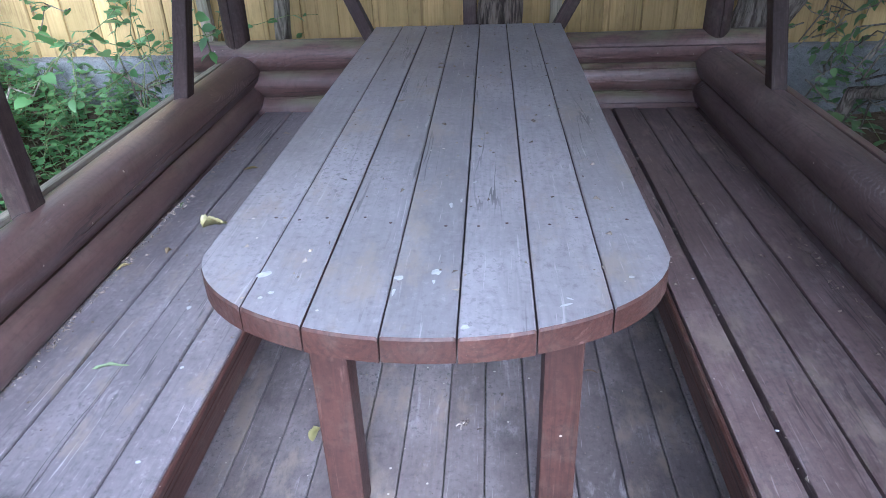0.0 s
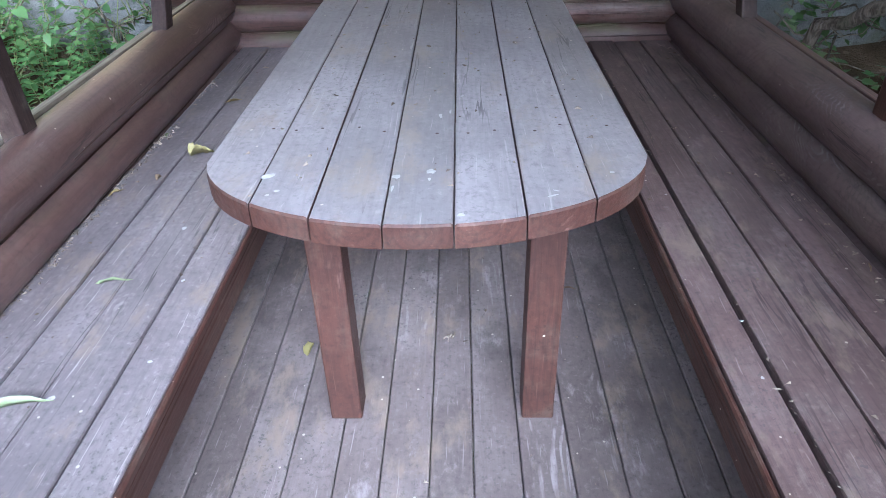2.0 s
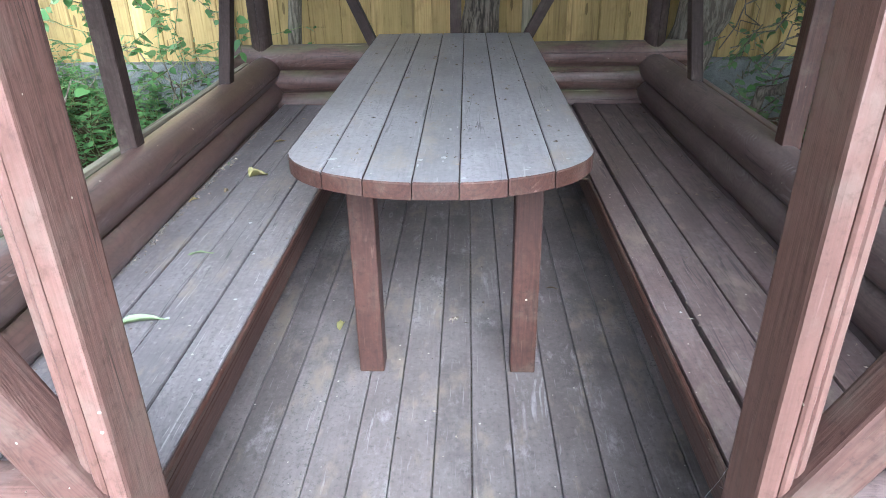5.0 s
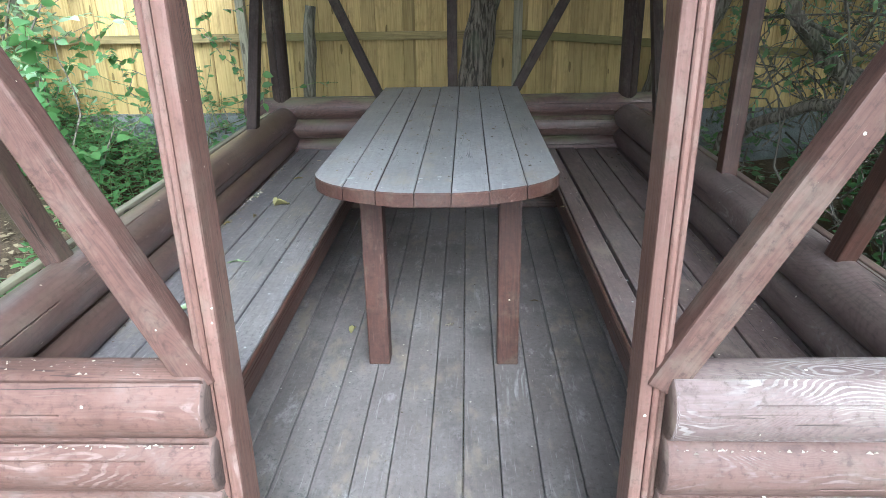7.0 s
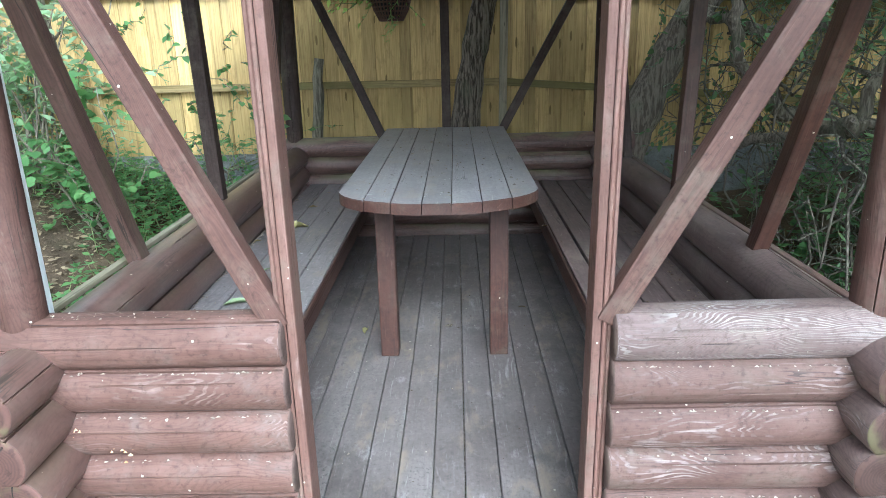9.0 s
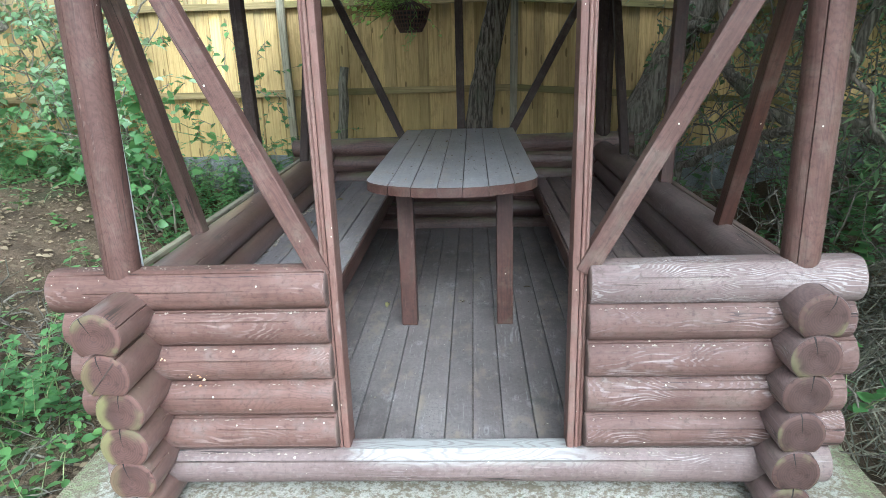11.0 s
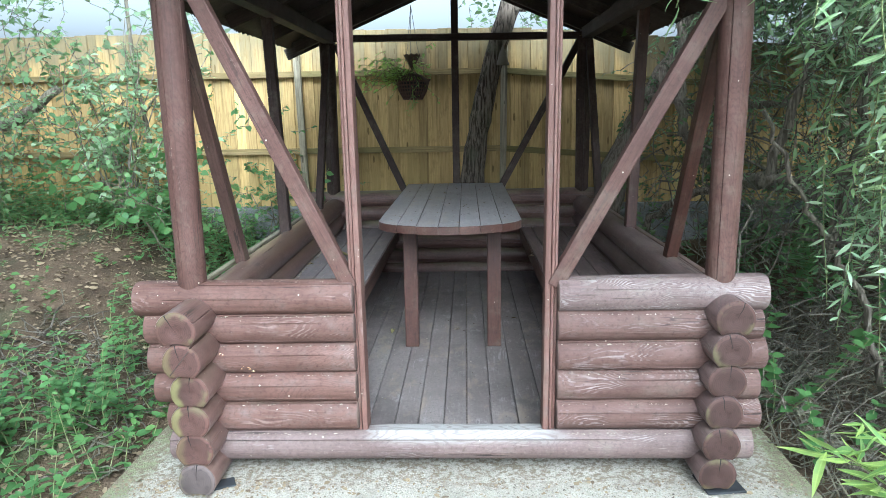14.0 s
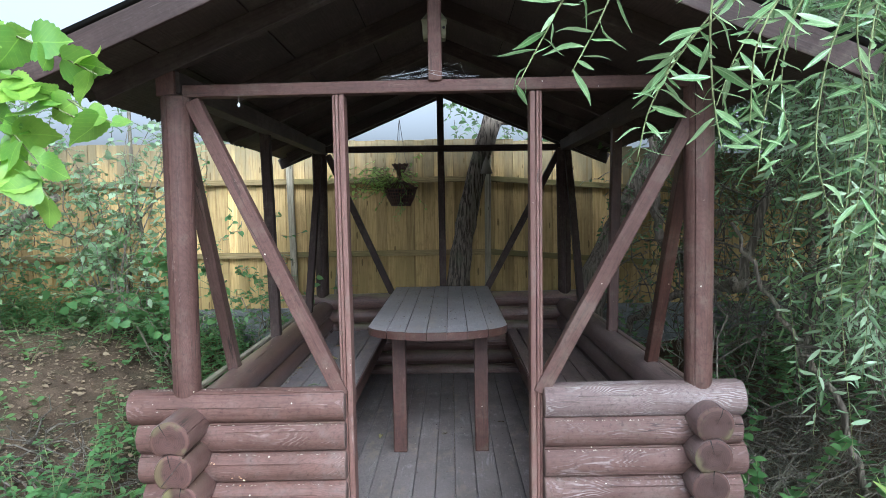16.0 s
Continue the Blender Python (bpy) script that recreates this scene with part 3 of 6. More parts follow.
def tube(points, radii, segs=8):
    """Verts and faces of a bent tapering tube."""
    pts = [Vector(p) for p in points]
    verts, faces = [], []
    for i, p in enumerate(pts):
        d = (pts[min(i + 1, len(pts) - 1)] - pts[max(i - 1, 0)]).normalized()
        u = d.orthogonal().normalized() if i == 0 else (u - d * u.dot(d)).normalized()
        w = d.cross(u)
        for j in range(segs):
            a = 2 * math.pi * j / segs
            verts.append(p + (u * math.cos(a) + w * math.sin(a)) * radii[i])
    for i in range(len(pts) - 1):
        for j in range(segs):
            k = (j + 1) % segs
            faces.append((i * segs + j, i * segs + k, (i + 1) * segs + k, (i + 1) * segs + j))
    n = len(verts)
    verts += [pts[0], pts[-1]]
    for j in range(segs):
        k = (j + 1) % segs
        faces.append((n, k, j))
        faces.append((n + 1, (len(pts) - 1) * segs + j, (len(pts) - 1) * segs + k))
    return verts, faces


def join(pieces):
    verts, faces = [], []
    for v, f in pieces:
        o = len(verts)
        verts += list(v)
        faces += [tuple(i + o for i in q) for q in f]
    return verts, faces


def bent(a, b, sag=0.1, wobble=0.03, n=7, g=rng):
    """Points of an uneven bow from a to b."""
    a, b = np.array(a, float), np.array(b, float)
    t = np.linspace(0, 1, n)[:, None]
    pts = a + (b - a) * t
    pts[:, 2] += sag * np.sin(math.pi * t[:, 0])
    pts[1:-1] += g.normal(0, wobble, (n - 2, 3))
    return pts


LANCE = (np.array([(0, 0, 0), (0.25, -0.105, 0.03), (0.25, 0.105, 0.03), (0.25, 0, 0), (0.55, -0.1, 0.02), (0.55, 0.1, 0.02), (0.55, 0, -0.01), (1, 0, -0.06)]),
         [(0, 1, 3), (0, 3, 2), (1, 4, 6, 3), (3, 6, 5, 2), (4, 7, 6), (6, 7, 5)])
OVAL = (np.array([(0, 0, 0), (0.2, -0.24, 0.05), (0.2, 0.24, 0.05), (0.22, 0, 0), (0.55, -0.27, 0.04), (0.55, 0.27, 0.04), (0.55, 0, -0.02), (1, 0, -0.12)]),
        [(0, 1, 3), (0, 3, 2), (1, 4, 6, 3), (3, 6, 5, 2), (4, 7, 6), (6, 7, 5)])
HEART = (np.array([(0, 0, 0), (-0.08, -0.25, 0.04), (-0.08, 0.25, 0.04), (0.22, -0.43, 0.05), (0.22, 0.43, 0.05), (0.25, 0, -0.01), (0.55, -0.34, 0.02), (0.55, 0.34, 0.02), (0.6, 0, -0.03), (1, 0, -0.1)]),
         [(0, 1, 3, 5), (0, 5, 4, 2), (3, 6, 8, 5), (5, 8, 7, 4), (6, 9, 8), (8, 9, 7)])


def leaves(template, at, heading, tilt, size, roll=None):
    """Verts and faces of many leaves: at (n, 3), heading and tilt in radians (tilt: up positive), size (n)."""
    tv, tf = template
    at, heading, tilt, size = (np.asarray(q, float) for q in (at, heading, tilt, size))
    n = len(at)
    roll = np.zeros(n) if roll is None else np.asarray(roll, float)
    ch, sh, ct, st, cr, sr = np.cos(heading), np.sin(heading), np.cos(tilt), np.sin(tilt), np.cos(roll), np.sin(roll)
    fx = np.stack([ch * ct, sh * ct, st], 1)
    side = np.stack([-sh, ch, np.zeros(n)], 1)
    nor = np.cross(fx, side)
    s2 = side * cr[:, None] + nor * sr[:, None]
    n2 = np.cross(fx, s2)
    v = at[:, None] + size[:, None, None] * (tv[None, :, 0:1] * fx[:, None] + tv[None, :, 1:2] * s2[:, None] + tv[None, :, 2:3] * n2[:, None])
    verts = v.reshape(-1, 3)
    k = len(tv)
    faces = [tuple(i * k + q for q in f) for i in range(n) for f in tf]
    return verts, faces


I4 = Matrix.Identity(4)

# ---- ground ----


def smooth(a, b, x):
    t = np.clip((x - a) / (b - a), 0, 1)
    return t * t * (3 - 2 * t)


def height(x, y):
    """The ground's height: a bank rises beside and behind the summerhouse."""
    x, y = np.asarray(x, float), np.asarray(y, float)
    left = smooth(0, 1.6, -x - 1.45) * (0.30 + 0.36 * smooth(-1.5, 3.6, y))
    right = smooth(0, 2.0, x - 1.5) * (0.12 + 0.3 * smooth(0.0, 4.0, y))
    back = 0.32 * smooth(3.3, 4.0, y) * (1 - np.clip(left + right, 0, 0.5) / 0.5)
    bumps = 0.03 * np.sin(3.1 * x + 1.0) * np.sin(2.7 * y) + 0.018 * np.sin(8 * x + 2 * y) * np.sin(7 * y - x)
    beside = np.clip(smooth(0.0, 0.25, np.abs(x) - 1.42) + smooth(3.5, 3.7, y) + smooth(-1.3, -1.6, y), 0, 1)
    return -0.2 + left + right + back + bumps * beside


def ground():
    u = np.linspace(-1, 1, 201)
    gx = 6.0 * u + 294.0 * u ** 7
    gy = 2.0 + 6.0 * u + 294.0 * u ** 7
    X, Y = np.meshgrid(gx, gy, indexing="ij")
    Z = height(X, Y)
    n = len(u)
    verts = np.stack([X, Y, Z], -1).reshape(-1, 3)
    faces = [(i * n + j, (i + 1) * n + j, (i + 1) * n + j + 1, i * n + j + 1) for i in range(n - 1) for j in range(n - 1)]
    part("ground", to_mesh("ground", verts, faces, SOIL, True), I4, None, "bare brown soil bank littered with dry leaves", "ground", "structure")


ground()

# slab under the summerhouse
bm = bmesh.new()
bmesh.ops.create_cube(bm, size=1.0)
bmesh.ops.scale(bm, vec=(2.88, 5.0, 0.2), verts=bm.verts)
bmesh.ops.subdivide_edges(bm, edges=bm.edges[:], cuts=12, use_grid_fill=True)
for v in bm.verts:
    q = noise.noise_vector(v.co * 3.0)
    edge = abs(abs(v.co.x) - 1.44) < 0.01 or abs(abs(v.co.y) - 2.5) < 0.01
    v.co += Vector((q.x * 0.03, q.y * 0.03, q.z * 0.004)) * (1.0 if edge else 0.25)
part("pavement", from_bmesh("slab", bm, SLAB), pose(0.01, 1.35, -0.235), None, "pale concrete slab with mossy edges", "slab", kind="structure")

# ---- fence ----
FENCE_Y = 4.0


def fence_drop(x):
    return -0.078 * max(0.0, x - 0.42)


def fence():
    root = thing("fence", (0, FENCE_Y, 0.45), "tall weathered yellow-brown plank fence on a concrete base", "fence", kind="structure")
    x, i = -7.0, 0
    g = np.random.default_rng(3)
    while x < 7.2:
        w = 0.094 + g.uniform(-0.006, 0.008)
        top = 2.155 + fence_drop(x) + g.uniform(-0.008, 0.008)
        low = 0.44 + fence_drop(x)
        bar("board", (x, FENCE_Y + 0.015 * (i % 2), low), (x, FENCE_Y + 0.015 * (i % 2), top), round(w, 2) + 0.012, 0.02, FENCE, root, bevel=0.003, up=(0, -1, 0))
        x += w + 0.004
        i += 1
    for z in (1.03, 1.755):
        for a, b in ((-7, -1.5), (-1.5, 0.42), (0.42, 7.2)):
            bar("rail", (a, FENCE_Y - 0.045, z + fence_drop(a)), (b, FENCE_Y - 0.045, z + fence_drop(b)), 0.045, 0.055, FENCE_RAIL, root, bevel=0.005)
    for px, lean in ((-5.2, 0.0), (-1.5, 0.02), (0.42, -0.01), (3.6, 0.02)):
        bar("post", (px + lean, FENCE_Y - 0.105, 0.1), (px - lean, FENCE_Y - 0.105, 1.98 + fence_drop(px)), 0.06, 0.055, GREY_WOOD, root, "weathered grey wooden post", (0, -1, 0))
    base = bar_mesh(14.4, 0.16, 0.6, OLD_CONCRETE, 0.02)
    part("base_wall", base, pose(0.1, FENCE_Y - 0.02, 0.19), root, "old grey concrete footing")


fence()
v, f = tube(bent((-1.10, 3.82, 0.1), (-1.0, 3.84, 1.24), 0.0, 0.006, 9), [0.05, 0.046, 0.044, 0.043, 0.044, 0.041, 0.042, 0.039, 0.036], 12)
part("stake", to_mesh("stake", v, f, TWIG, True), I4, None, "weathered grey-brown round stake before the fence", "stake")

# ---- summerhouse ----
LX, RX, BY = -1.06, 1.06, 3.24
R = 0.069
house = thing("summerhouse", (0, 1.6, -0.135), "reddish-brown stained log garden summerhouse with open sides", "summerhouse")


def empty_part(name, parent, at, label=""):
    ob = new(name)
    ob.empty_display_size = 0.1
    WORLD[ob] = Matrix.Translation(at)
    ob.parent = parent
    ob.matrix_basis = WORLD[parent].inverted() @ WORLD[ob]
    return tagged(ob, label)


FRONT_Z = [0.64, 0.515, 0.388, 0.260, 0.132, 0.004]
SIDE_Z = [0.580, 0.452, 0.325, 0.197, 0.068, -0.062]
g = np.random.default_rng(11)
front = empty_part("front_wall", house, (0, 0, -0.1), "low wall of stacked round logs either side of the entrance")
for i, z in enumerate(FRONT_Z):
    jl, jr = g.uniform(-0.015, 0.015), g.uniform(-0.012, 0.012)
    if i < 5:
        log("log", (-1.275 + jl + 0.018 * i, 0, z), (-0.392, 0, z + 0.004), R + (0.004 if i == 0 else 0), [STAIN_FRONT, END_PALE], front, 100 + i, 0.93 if i == 0 else 0.0)
        log("log", (0.425, 0, z + 0.006), (1.245 + jr, 0, z + 0.010), R + (0.004 if i == 0 else 0), [STAIN_FRONT_WORN if i else STAIN_BLEACHED, END_PALE], front, 120 + i, 0.93 if i == 0 else 0.0)
    else:
        log("log", (-1.19, 0, z), (1.225, 0, z + 0.004), R + 0.002, [STAIN_SILL, END_PALE], front, 140, 0.9, "bottom log, its threshold trodden to bare pale wood")
for side, x in (("left_wall", LX), ("right_wall", RX)):
    wall = empty_part(side, house, (x, 1.6, -0.1), "low wall of stacked round logs")
    for i, z in enumerate(SIDE_Z):
        y0 = (-0.265 + 0.009 * i if x < 0 else -0.165) + g.uniform(-0.01, 0.01)
        dx = ((0.030, 0.040, 0.053, 0.040, 0.041, 0.038)[i] if x < 0 else 0.018 - 0.006 * i)
        bx = -1.085 if x < 0 else 1.06
        log("log", (x + dx, y0, z), (bx, 3.44 + g.uniform(-0.02, 0.02), z), R + (0.009 if i == 0 else 0.007), [STAIN_SIDE if x < 0 else STAIN_SIDE_GREY, END_BROWN if x > 0 else END_GREY if i == 5 else END_RED], wall, 200 + i + (50 if x > 0 else 0), split_at=2.15 if x < 0 and i == 1 else None, scoop=0.128)
        if x < 0 and i == 1:
            bar("crack", (x + dx - 0.044, y0 - 0.0005, z - 0.046), (x + dx + 0.036, y0 - 0.0005, z + 0.052), 0.008, 0.0045, STAIN_DARK_SHADE, wall, "black drying crack across the sawn end", bevel=0.001)
bar("edge_strip", (-1.142, 0.1, 0.628), (-1.165, 3.14, 0.628), 0.03, 0.018, GREY_WOOD, house, "pale weathered strip along the top log")
bar("edge_strip", (1.155, 0.1, 0.628), (1.142, 3.14, 0.628), 0.03, 0.018, STAIN_SIDE, house, "weathered strip along the top log")
back = empty_part("back_wall", house, (0, BY, -0.1), "low wall of stacked round logs")
for i, z in enumerate(FRONT_Z):
    log("log", (-1.33, BY, z + 0.004), (1.29, BY, z + 0.012), R, [STAIN_INSIDE, END_PALE], back, 300 + i)
for x, y, w, d, turn in ((-0.955, -0.11, 0.09, 0.07, 24), (1.08, -0.10, 0.16, 0.15, 6), (-1.085, 3.3, 0.16, 0.15, -9), (1.08, 3.3, 0.16, 0.15, 6)):
    part("felt_pad", bar_mesh(w, d, 0.01, FELT, 0.003), pose(x, y, -0.131, 0, 0, turn), house, "black roofing felt under the corner")


def round_post(x, y, z0, z1, r, mat, seed, split=1.6):
    ob = log("post", (x, y, z0), (x, y, z1), r, [mat, END_RED], house, seed, split_at=split, taper=0.13)
    return ob


round_post(-1.055, 0.0, 0.66, 1.92, 0.0585, STAIN_POST, 400, 1.25)
round_post(1.068, 0.0, 0.66, 1.98, 0.0585, STAIN_POST, 401, 1.0)
# rear posts: front post stain darkened, interior shade in the colour
round_post(-1.095, BY, 0.66, 1.98, 0.06, STAIN_DARK_SHADE, 402)
round_post(1.06, BY, 0.66, 1.98, 0.06, STAIN_DARK_SHADE, 403)
bar("post_block", (-1.085, 0, 1.918), (-1.085, 0, 2.03), 0.075, 0.08, STAIN_POST, house)
bar("trim_strip", (-1.034, 0.075, 0.64), (-1.046, 0.075, 1.72), 0.014, 0.02, WHITE_TRIM, house, "thin white strip behind the corner post", up=(0, -1, 0))


def door_post(x, outward, depth):
    """A jamb plank with two narrow laths nailed beside it, grooves between them."""
    top = x + 0.004 * outward
    low = x - 0.007 * outward
    ob = bar("door_post", (low - 0.013 * outward, depth / 2 - 0.025, 0.012), (top - 0.013 * outward, depth / 2 - 0.025, 1.915), 0.024, depth, STAIN_JAMB, house, up=(0, -1, 0), bevel=0.007)
    for dx, w, y, d in ((0.0065, 0.012, 0.001, 0.05), (0.0195, 0.0115, 0.005, 0.05)):
        bar("door_lath", (low + dx * outward, y, 0.012), (top + dx * outward, y, 1.915), w, d, STAIN_JAMB, ob, up=(0, -1, 0), bevel=0.003)


door_post(-0.388, -1, 0.088)
door_post(0.402, 1, 0.085)


def brace(a, b, mat=STAIN_JAMB, w=0.062, d=0.055, up=(0, -1, 0)):
    bar("brace", a, b, w, d, mat, house, up=up)


brace((-0.405, -0.005, 0.68), (-0.985, -0.005, 1.90), STAIN_POST)
brace((0.412, -0.005, 0.68), (1.085, -0.005, 1.90), STAIN_BRACE_SHADED)
brace((-0.46, BY, 0.68), (-1.02, BY, 1.95), STAIN_DARK_SHADE, 0.055)
brace((0.335, BY, 0.68), (1.02, BY, 1.95), STAIN_DARK_SHADE, 0.055)
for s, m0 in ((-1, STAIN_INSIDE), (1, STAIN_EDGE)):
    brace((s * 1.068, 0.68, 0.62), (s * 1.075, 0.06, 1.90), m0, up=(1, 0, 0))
    # side posts take darker stains, shade under the roof included in the colour
    bar("side_post", (s * 1.082, 1.56, 0.62), (s * 1.118, 1.56, 1.96), 0.062, 0.062, STAIN_DARK_SHADE if s < 0 else STAIN_EDGE, house, up=(0, -1, 0))
    brace((s * 1.078, 2.52, 0.62), (s * 1.085, 3.17, 1.93), STAIN_DARK_SHADE, up=(1, 0, 0))
bar("middle_post", (-0.02, BY, 0.68), (-0.02, BY, 2.52), 0.06, 0.05, STAIN_DARK_SHADE, house, up=(0, -1, 0))

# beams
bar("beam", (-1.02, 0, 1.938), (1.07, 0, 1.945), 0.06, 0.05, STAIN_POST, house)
bar("beam", (-1.1, BY, 1.996), (1.08, BY, 1.985), 0.06, 0.055, STAIN_DARK_SHADE, house)
for x in (-1.075, 1.07):
    bar("wall_plate", (x, -0.02, 1.975), (x, 3.3, 2.0), 0.085, 0.09, ROOF_WOOD, house)
bar("king_post", (0.003, -0.02, 1.96), (0.003, -0.02, 2.46), 0.055, 0.05, STAIN_POST, house, up=(0, -1, 0))

# roof
SLOPE, RIDGE, EAVE = 0.42, 2.55, 1.47
Y0, Y1 = -0.46, 3.40
roof = empty_part("roof", house, (0, 1.5, 2.5), "dark gabled roof of corrugated sheet on plank rafters")


def under(x):
    return RIDGE - SLOPE * abs(x)


for s in (-1, 1):
    n = 0
    for k in range(4):
        xa, xb = s * (0.005 + k * 0.366), s * (0.005 + k * 0.366 + 0.364)
        bar("sheathing_board", ((xa + xb) / 2, Y0 + 0.03, under((xa + xb) / 2) + 0.008), ((xa + xb) / 2, Y1 - 0.02, under((xa + xb) / 2) + 0.008), 0.392, 0.016, ROOF_WOOD, roof, up=(s * SLOPE, 0, 1), bevel=0.002)
    for y in (-0.02, 0.8, 1.62, 2.44, 3.24):
        bar("rafter", (s * 0.0, y, under(0) - 0.045), (s * (EAVE - 0.10), y, under(EAVE - 0.10) - 0.045), 0.05, 0.085, ROOF_WOOD, roof)
    for y, m0 in ((Y0 - 0.012, STAIN_DARK_SHADE), (Y1 + 0.012, ROOF_WOOD)):
        bar("barge_board", (s * 0.0, y, under(0) - 0.0375), (s * (EAVE + 0.02), y, under(EAVE + 0.02) - 0.0375), 0.025, 0.095, m0, roof)
    # corrugated sheet
    nx, ny = 10, 260
    ys = np.linspace(Y0 - 0.03, Y1 + 0.04, ny)
    verts, faces = [], []
    for lay in (0.0, 0.006):
        for i in range(nx + 1):
            for j, y in enumerate(ys):
                x = s * (EAVE + 0.03) * i / nx
                rag = 0.02 * math.sin(9 * y) * (i == nx)
                verts.append((x + s * rag, y, under(x) + 0.034 + 0.014 * math.sin(2 * math.pi * y / 0.076) + lay))
    m = (nx + 1) * ny
    for lay in range(2):
        for i in range(nx):
            for j in range(ny - 1):
                q = (lay * m + i * ny + j, lay * m + (i + 1) * ny + j, lay * m + (i + 1) * ny + j + 1, lay * m + i * ny + j + 1)
                faces.append(q if (lay == 1) == (s > 0) else q[::-1])
    for j in range(ny - 1):
        q = (nx * ny + j, nx * ny + j + 1, m + nx * ny + j + 1, m + nx * ny + j)
        faces.append(q)
    part("roof_sheet", to_mesh("roof_sheet", verts, faces, ROOFING, True), I4, roof)
bar("ridge_cap", (0, Y0 - 0.03, RIDGE + 0.06), (0, Y1 + 0.03, RIDGE + 0.06), 0.2, 0.03, ROOFING, roof)

# floor
floor = thing("floor", (0, 1.6, -0.03), "worn purple-brown stained plank floor", "floor", kind="structure")
xs = [-1.0, -0.95, -0.84, -0.73, -0.612, -0.504, -0.388, -0.270, -0.163, -0.047, 0.057, 0.170, 0.290, 0.410, 0.530, 0.635, 0.75, 0.86, 0.98]
for xa, xb in zip(xs[:-1], xs[1:]):
    bar("plank", ((xa + xb) / 2, 0.045, -0.016), ((xa + xb) / 2, BY - 0.045, -0.016), xb - xa - 0.0028, 0.032, STAIN_FLOOR, floor, bevel=0.003)

# ---- table ----
table = thing("table", (-0.03, 2.0, 0), "long plank table with a rounded end, stained purplish brown", "table")
TX0, TX1, TY0, TY1, TZ, TT = -0.432, 0.374, 0.857, 3.14, 0.78, 0.043


def table_front(x):
    u = min(1.0, abs((x - (TX0 + TX1) / 2) / ((TX1 - TX0) / 2)))
    return TY0 + 0.27 * (1 - math.sqrt(max(0.0, 1 - u * u)))


JOINTS = [TX0, -0.311, -0.204, -0.086, 0.025, 0.139, 0.255, TX1]
for k in range(7):
    a, b = JOINTS[k] + 0.0014, JOINTS[k + 1] - 0.0014
    n = 10
    cols = [a, a + 0.003] + [a + (b - a) * i / (n - 2) for i in range(1, n - 2)] + [b - 0.003, b]
    mid = (a + b) / 2
    top, low, faces, idx, verts = [], [], [], [], []
    bz = 0.004
    for x in cols:
        e = 0.0025 if x in (cols[0], cols[-1]) else 0.0
        y = table_front(x)
        verts += [(y + 0.004, x, TZ - e), (TY1, x, TZ - e), (y, x, TZ - bz - e), (y, x, TZ - TT), (TY1, x, TZ - TT)]
    for i in range(n):
        o, p = 5 * i, 5 * (i + 1)
        faces += [(o, p, p + 1, o + 1), (o + 2, p + 2, p, o), (o + 3, p + 3, p + 2, o + 2), (o + 4, p + 4, p + 3, o + 3), (o + 1, p + 1, p + 4, o + 4)]
        idx += [0, 1, 1, 0, 0]
    for o, flip in ((0, False), (5 * n, True)):
        f = (o, o + 1, o + 4, o + 3, o + 2)
        faces.append(f[::-1] if flip else f)
        idx.append(1)
    # local x runs along the board
    loc = [(v[0] - 2.0, -(v[1] - mid), v[2] - TZ) for v in verts]
    me = to_mesh("tabletop_board", loc, faces, [STAIN_TABLE, STAIN_EDGE], False, idx)
    part("tabletop_board", me, Matrix.Translation((mid, 2.0, TZ + (0.0012 if k % 2 else 0.0))) @ pose(0, 0, 0, 0, 0, 90), table)
for x in (-0.266, 0.222):
    bar("leg", (x, 1.24, 0.0), (x, 1.24, TZ - TT), 0.08, 0.08, STAIN_EDGE, table, "reddish square post leg", up=(0, -1, 0))
bar("cleat", (-0.36, 1.24, TZ - TT - 0.008), (0.30, 1.24, TZ - TT - 0.008), 0.07, 0.016, STAIN_INSIDE, table)
SCREW = to_mesh("screw", *[q for q in ([(0.0035 * math.cos(k * 0.785), 0.0035 * math.sin(k * 0.785), 0.0003) for k in range(8)] + [(0, 0, 0.0009)], [(k, (k + 1) % 8, 8) for k in range(8)])], STAIN_EDGE)
for k in range(7):
    for dx in ((-0.026, 0.026) if k % 3 else (0.02,)):
        for y in (1.225, 3.09):
            part("screw", SCREW, pose((JOINTS[k] + JOINTS[k + 1]) / 2 + dx + 0.012 * math.sin(9 * k + y), y + 0.02 * math.sin(5 * k + dx * 90), TZ + 0.0013), table)
bar("cleat", (-0.38, 3.10, TZ - TT - 0.012), (0.32, 3.10, TZ - TT - 0.012), 0.06, 0.024, STAIN_INSIDE, table)

